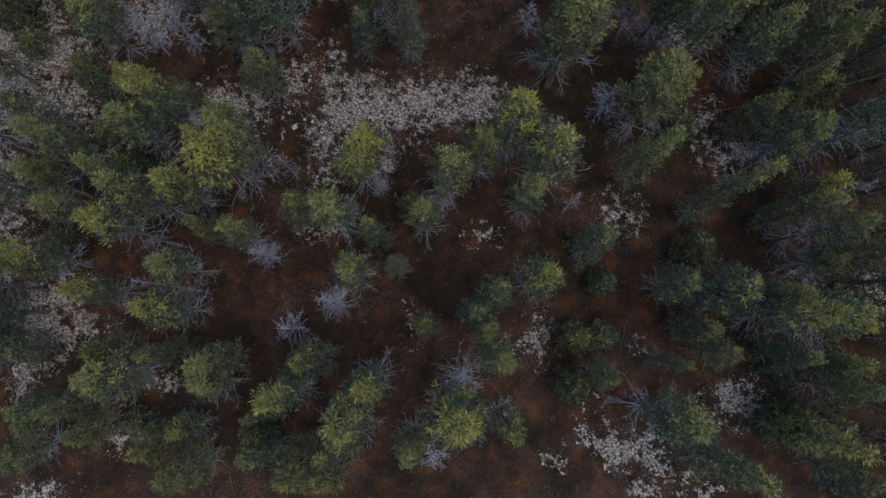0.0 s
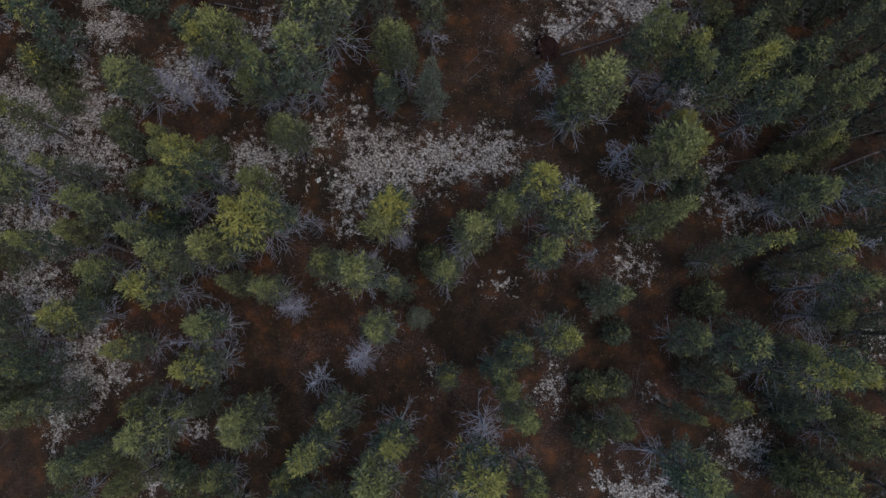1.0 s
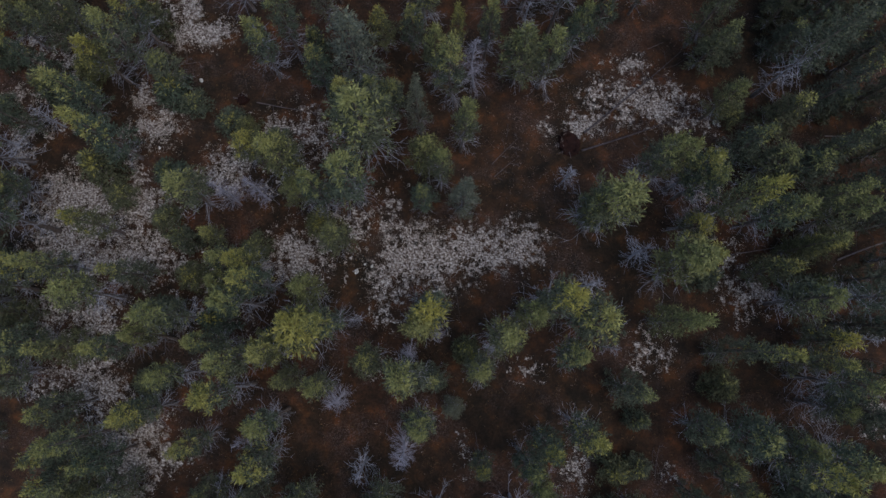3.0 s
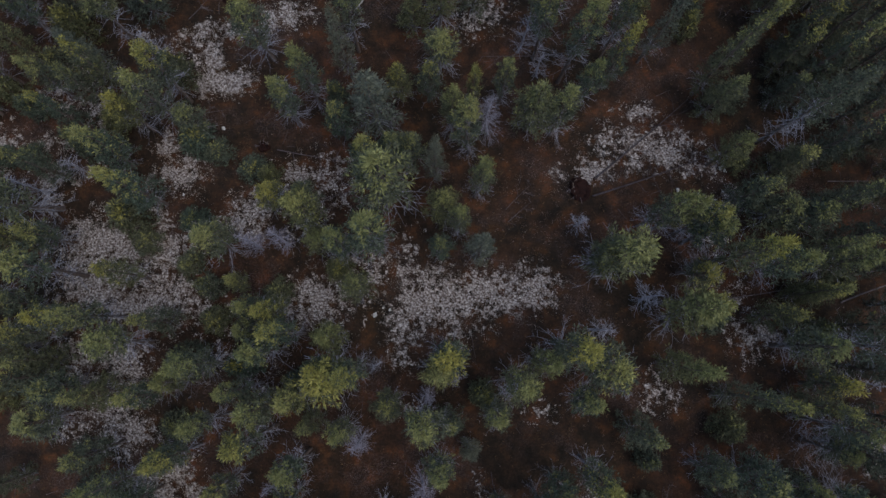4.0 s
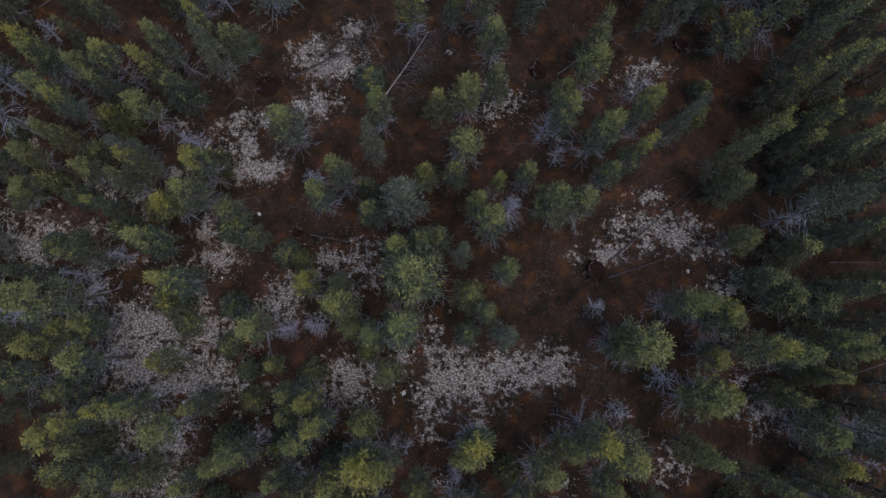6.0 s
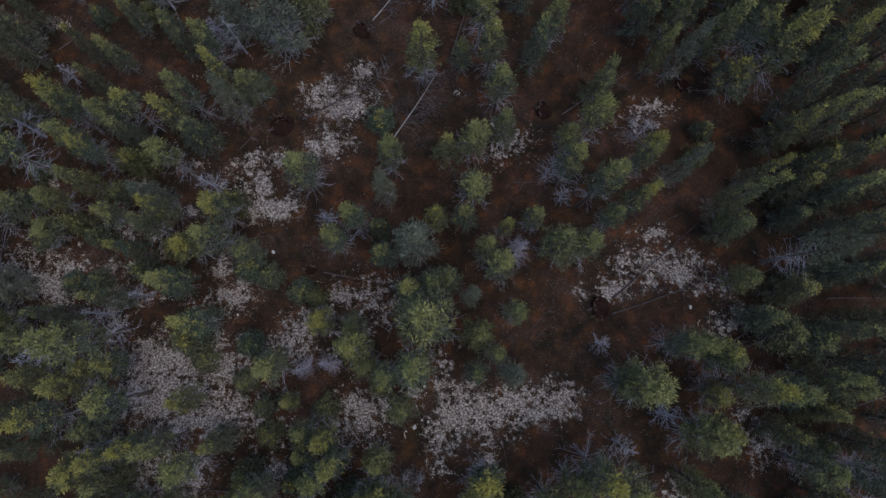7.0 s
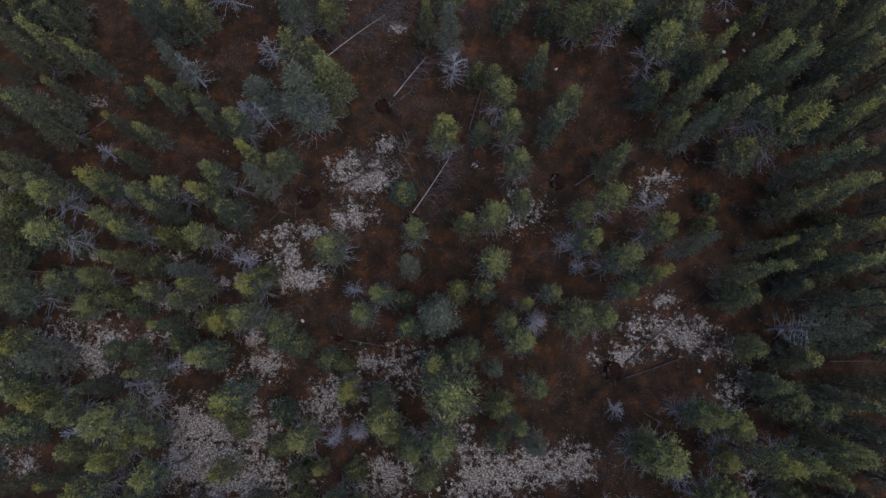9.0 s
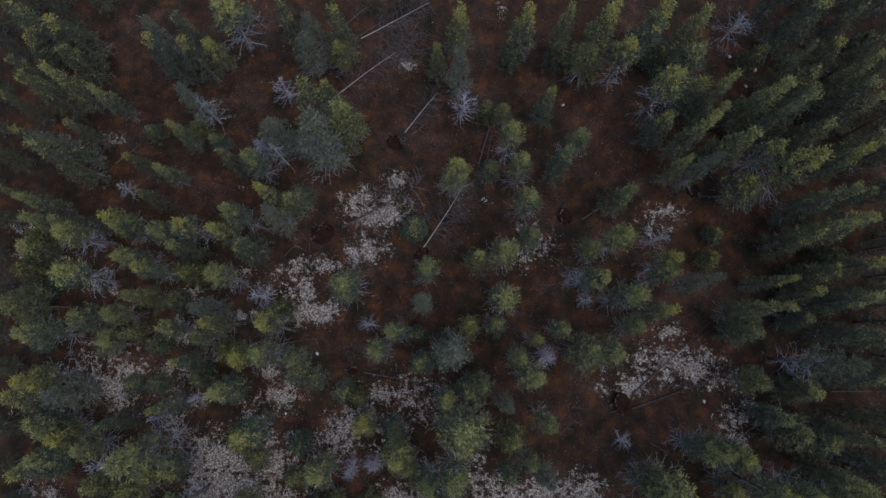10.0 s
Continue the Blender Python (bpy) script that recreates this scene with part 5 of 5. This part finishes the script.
# ---- fallen trees, root plates and stones ----
fallen_tree(-14.52, 37.35, -9.95, 40.75, 0.25, 0.045, 110)
fallen_tree(-12.45, 41.95, -7.4, 44.55, 0.35, 0.042, 110)
fallen_tree(-11.80, 40.02, -7.96, 42.96, 0.2, 0.023, 39)
fallen_tree(-10.39, 39.30, -7.28, 42.06, 0.2, 0.019, 39)
fallen_tree(-12.82, 41.97, -8.25, 44.99, 0.25, 0.046, 14)
fallen_tree(-13.77, 42.88, -11.98, 44.40, 0.2, 0.039, 4)
fallen_tree(-9.35, 34.75, -6.97, 37.6, 0.3, 0.042, 80)
fallen_tree(-8.92, 34.51, -8.02, 35.21, 0.2, 0.039, 4)
fallen_tree(5.40, 16.47, 10.82, 21.01, 0.3, 0.06, 14)
fallen_tree(5.23, 15.48, 12.16, 17.86, 0.3, 0.06, 22)
fallen_tree(-4.25, 32.3, -2.77, 36.6, 0.3, 0.045, 0)
fallen_tree(-12.33, 18.23, -8.17, 17.49, 0.15, 0.033, 6)
fallen_tree(-29.70, 32.99, -27.75, 34.31, 0.4, 0.039, 3)
fallen_tree(18.42, 16.25, 22.14, 16.19, 0.3, 0.033, 4)
fallen_tree(14.6, 16.35, 17.6, 17.7, 1.5, 0.04, 8)
fallen_tree(-10.87, 6.04, -13.88, 8.01, 0.2, 0.033, 6)
fallen_tree(11.13, 12.97, 13.35, 14.40, 0.3, 0.046, 10)
fallen_tree(16.9, 10.5, 22.6, 11.8, 1.6, 0.05, 4)
fallen_tree(18.4, 9.5, 23.4, 11.15, 0.8, 0.05, 4)
fallen_tree(12.3, 9.75, 15.9, 10.3, 0.3, 0.035, 2)
fallen_tree(-23.8, 5.52, -15.95, 5.4, 0.2, 0.04, 4)
fallen_tree(11.35, -3.97, 13.65, -5.11, 0.2, 0.033, 4)
fallen_tree(8.20, -1.22, 8.52, 0.23, 0.15, 0.019, 3)
fallen_tree(0.48, 14.02, 1.87, 15.19, 0.15, 0.019, 3)
fallen_tree(-18.35, 20.16, -15.32, 20.52, 0.2, 0.026, 3)
fallen_tree(-10.54, 14.96, -8.25, 15.82, 0.5, 0.039, 3)
fallen_tree(-8.43, 13.10, -10.02, 14.01, 0.2, 0.019, 2)
fallen_tree(-23.98, 5.49, -22.25, 5.42, 0.2, 0.033, 2)
fallen_tree(0.39, 14.74, 1.88, 16.19, 0.15, 0.019, 4)
fallen_tree(6.27, 13.30, 7.39, 12.64, 0.3, 0.026, 2)
fallen_tree(2.14, 23.74, -0.87, 23.70, 0.1, 0.019, 3)
fallen_tree(-8.25, 26.45, -5.2, 31.0, 0.3, 0.045, 110)
fallen_tree(-13.78, 28.02, -8.38, 30.98, 0.3, 0.072, 38)
fallen_tree(2.78, 28.21, 6.76, 30.37, 1.2, 0.046, 6)
fallen_tree(-17.75, 26.12, -16.29, 27.54, 0.3, 0.019, 10)
fallen_tree(-3.72, 32.25, -3.26, 34.65, 0.8, 0.026, 3)
stone(-6.77, 9.01, 0.14, 164)
stone(-5.98, 9.28, 0.09, 339)
stone(10.03, 15.82, 0.12, 190)
stone(12.51, 17.06, 0.13, 341)
stone(12.76, 16.90, 0.10, 37)
stone(12.26, 16.80, 0.07, 292)
# this stone stands in for a pale lump of lichen
stone(-15.41, 19.52, 0.12, 206)
stone(15.94, 38.86, 0.13, 345)
stone(15.13, 37.67, 0.13, 226)
stone(13.72, 37.62, 0.14, 341)
stone(14.23, 39.98, 0.12, 30)
stone(-17.45, 15.71, 0.08, 14)
stone(1.91, 36.52, 0.10, 90)
stone(-6.34, 9.39, 0.07, 320)
root_plate(-15.14, 27.59, 0.64, 30)
root_plate(4.55, 15.85, 0.58, 100)
root_plate(1.57, 28.47, 0.48, 90)
root_plate(-10.07, 34.08, 0.5, 320)
root_plate(-13.09, 18.40, 0.28, 0)
root_plate(-8.30, 25.91, 0.5, 40)
root_plate(10.66, 30.08, 0.45, 150)


# ---- heath twigs and lichen crumbs over the whole floor ----
def forest_floor():
    rng = np.random.default_rng(77)
    n = 26000
    x, y = rng.uniform(-34, 24, n), rng.uniform(-10, 47, n)
    keep = np.array([noise.noise(Vector((a * 0.5, b * 0.5, 1.0))) > rng.uniform(-0.5, 0.4) for a, b in zip(x, y)])
    x, y = np.repeat(x[keep], 3), np.repeat(y[keep], 3)
    x, y = x + rng.normal(0, 0.06, len(x)), y + rng.normal(0, 0.06, len(x))
    z = np.array([ground_height(a, b) for a, b in zip(x, y)])
    d = rng.normal(size=(len(x), 3)) * [0.8, 0.8, 0.3] + [0, 0, 0.55]
    v, f = shoots(rng, np.stack([x, y, z], 1), d, rng.uniform(0.06, 0.17, len(x)), rng.uniform(0.012, 0.03, len(x)))
    tagged(new("heath", mesh_of("heath", v, f, HEATH)), "low brown heath and dwarf shrubs over the moss", "heath", kind="stuff")
    rods, thick = [], []
    for _ in range(420):
        a = np.array([rng.uniform(-32, 22), rng.uniform(-9, 45), 0.0])
        phi, reach = rng.uniform(0, 6.3), rng.uniform(0.25, 1.1)
        way = np.array([math.cos(phi), math.sin(phi), 0.0])
        line = np.stack([a, a + way * reach * 0.5 + rng.normal(0, 0.03, 3), a + way * reach])
        line[:, 2] = [ground_height(q[0], q[1]) + 0.05 for q in line]
        rods.append(line), thick.append(rng.uniform(0.006, 0.016) * np.array([1.0, 0.8, 0.4]))
    tagged(new("twig_litter", mesh_of("twig_litter", *tubes(rods, thick, 3), LOG_WOOD)), "thin grey fallen twigs strewn over the moss", "twigs", kind="stuff")
    n = 9000
    x, y = rng.uniform(-34, 24, n), rng.uniform(-10, 47, n)
    keep = np.array([noise.noise(Vector((a * 0.35, b * 0.35, 9.0))) + 0.7 * noise.noise(Vector((a * 1.7, b * 1.7, 4.0))) > rng.uniform(-0.05, 0.5) for a, b in zip(x, y)])
    x, y = np.repeat(x[keep], 4), np.repeat(y[keep], 4)
    x, y = x + rng.normal(0, 0.035, len(x)), y + rng.normal(0, 0.035, len(x))
    size = rng.uniform(0.008, 0.032, len(x))
    v, f = domes(rng, x, y, size, size * 1.2)
    tagged(new("lichen_crumbs", mesh_of("lichen_crumbs", v, f, DRY_LICHEN)), "scattered small tufts of dry pinkish lichen on moss", "lichen", kind="stuff")


forest_floor()
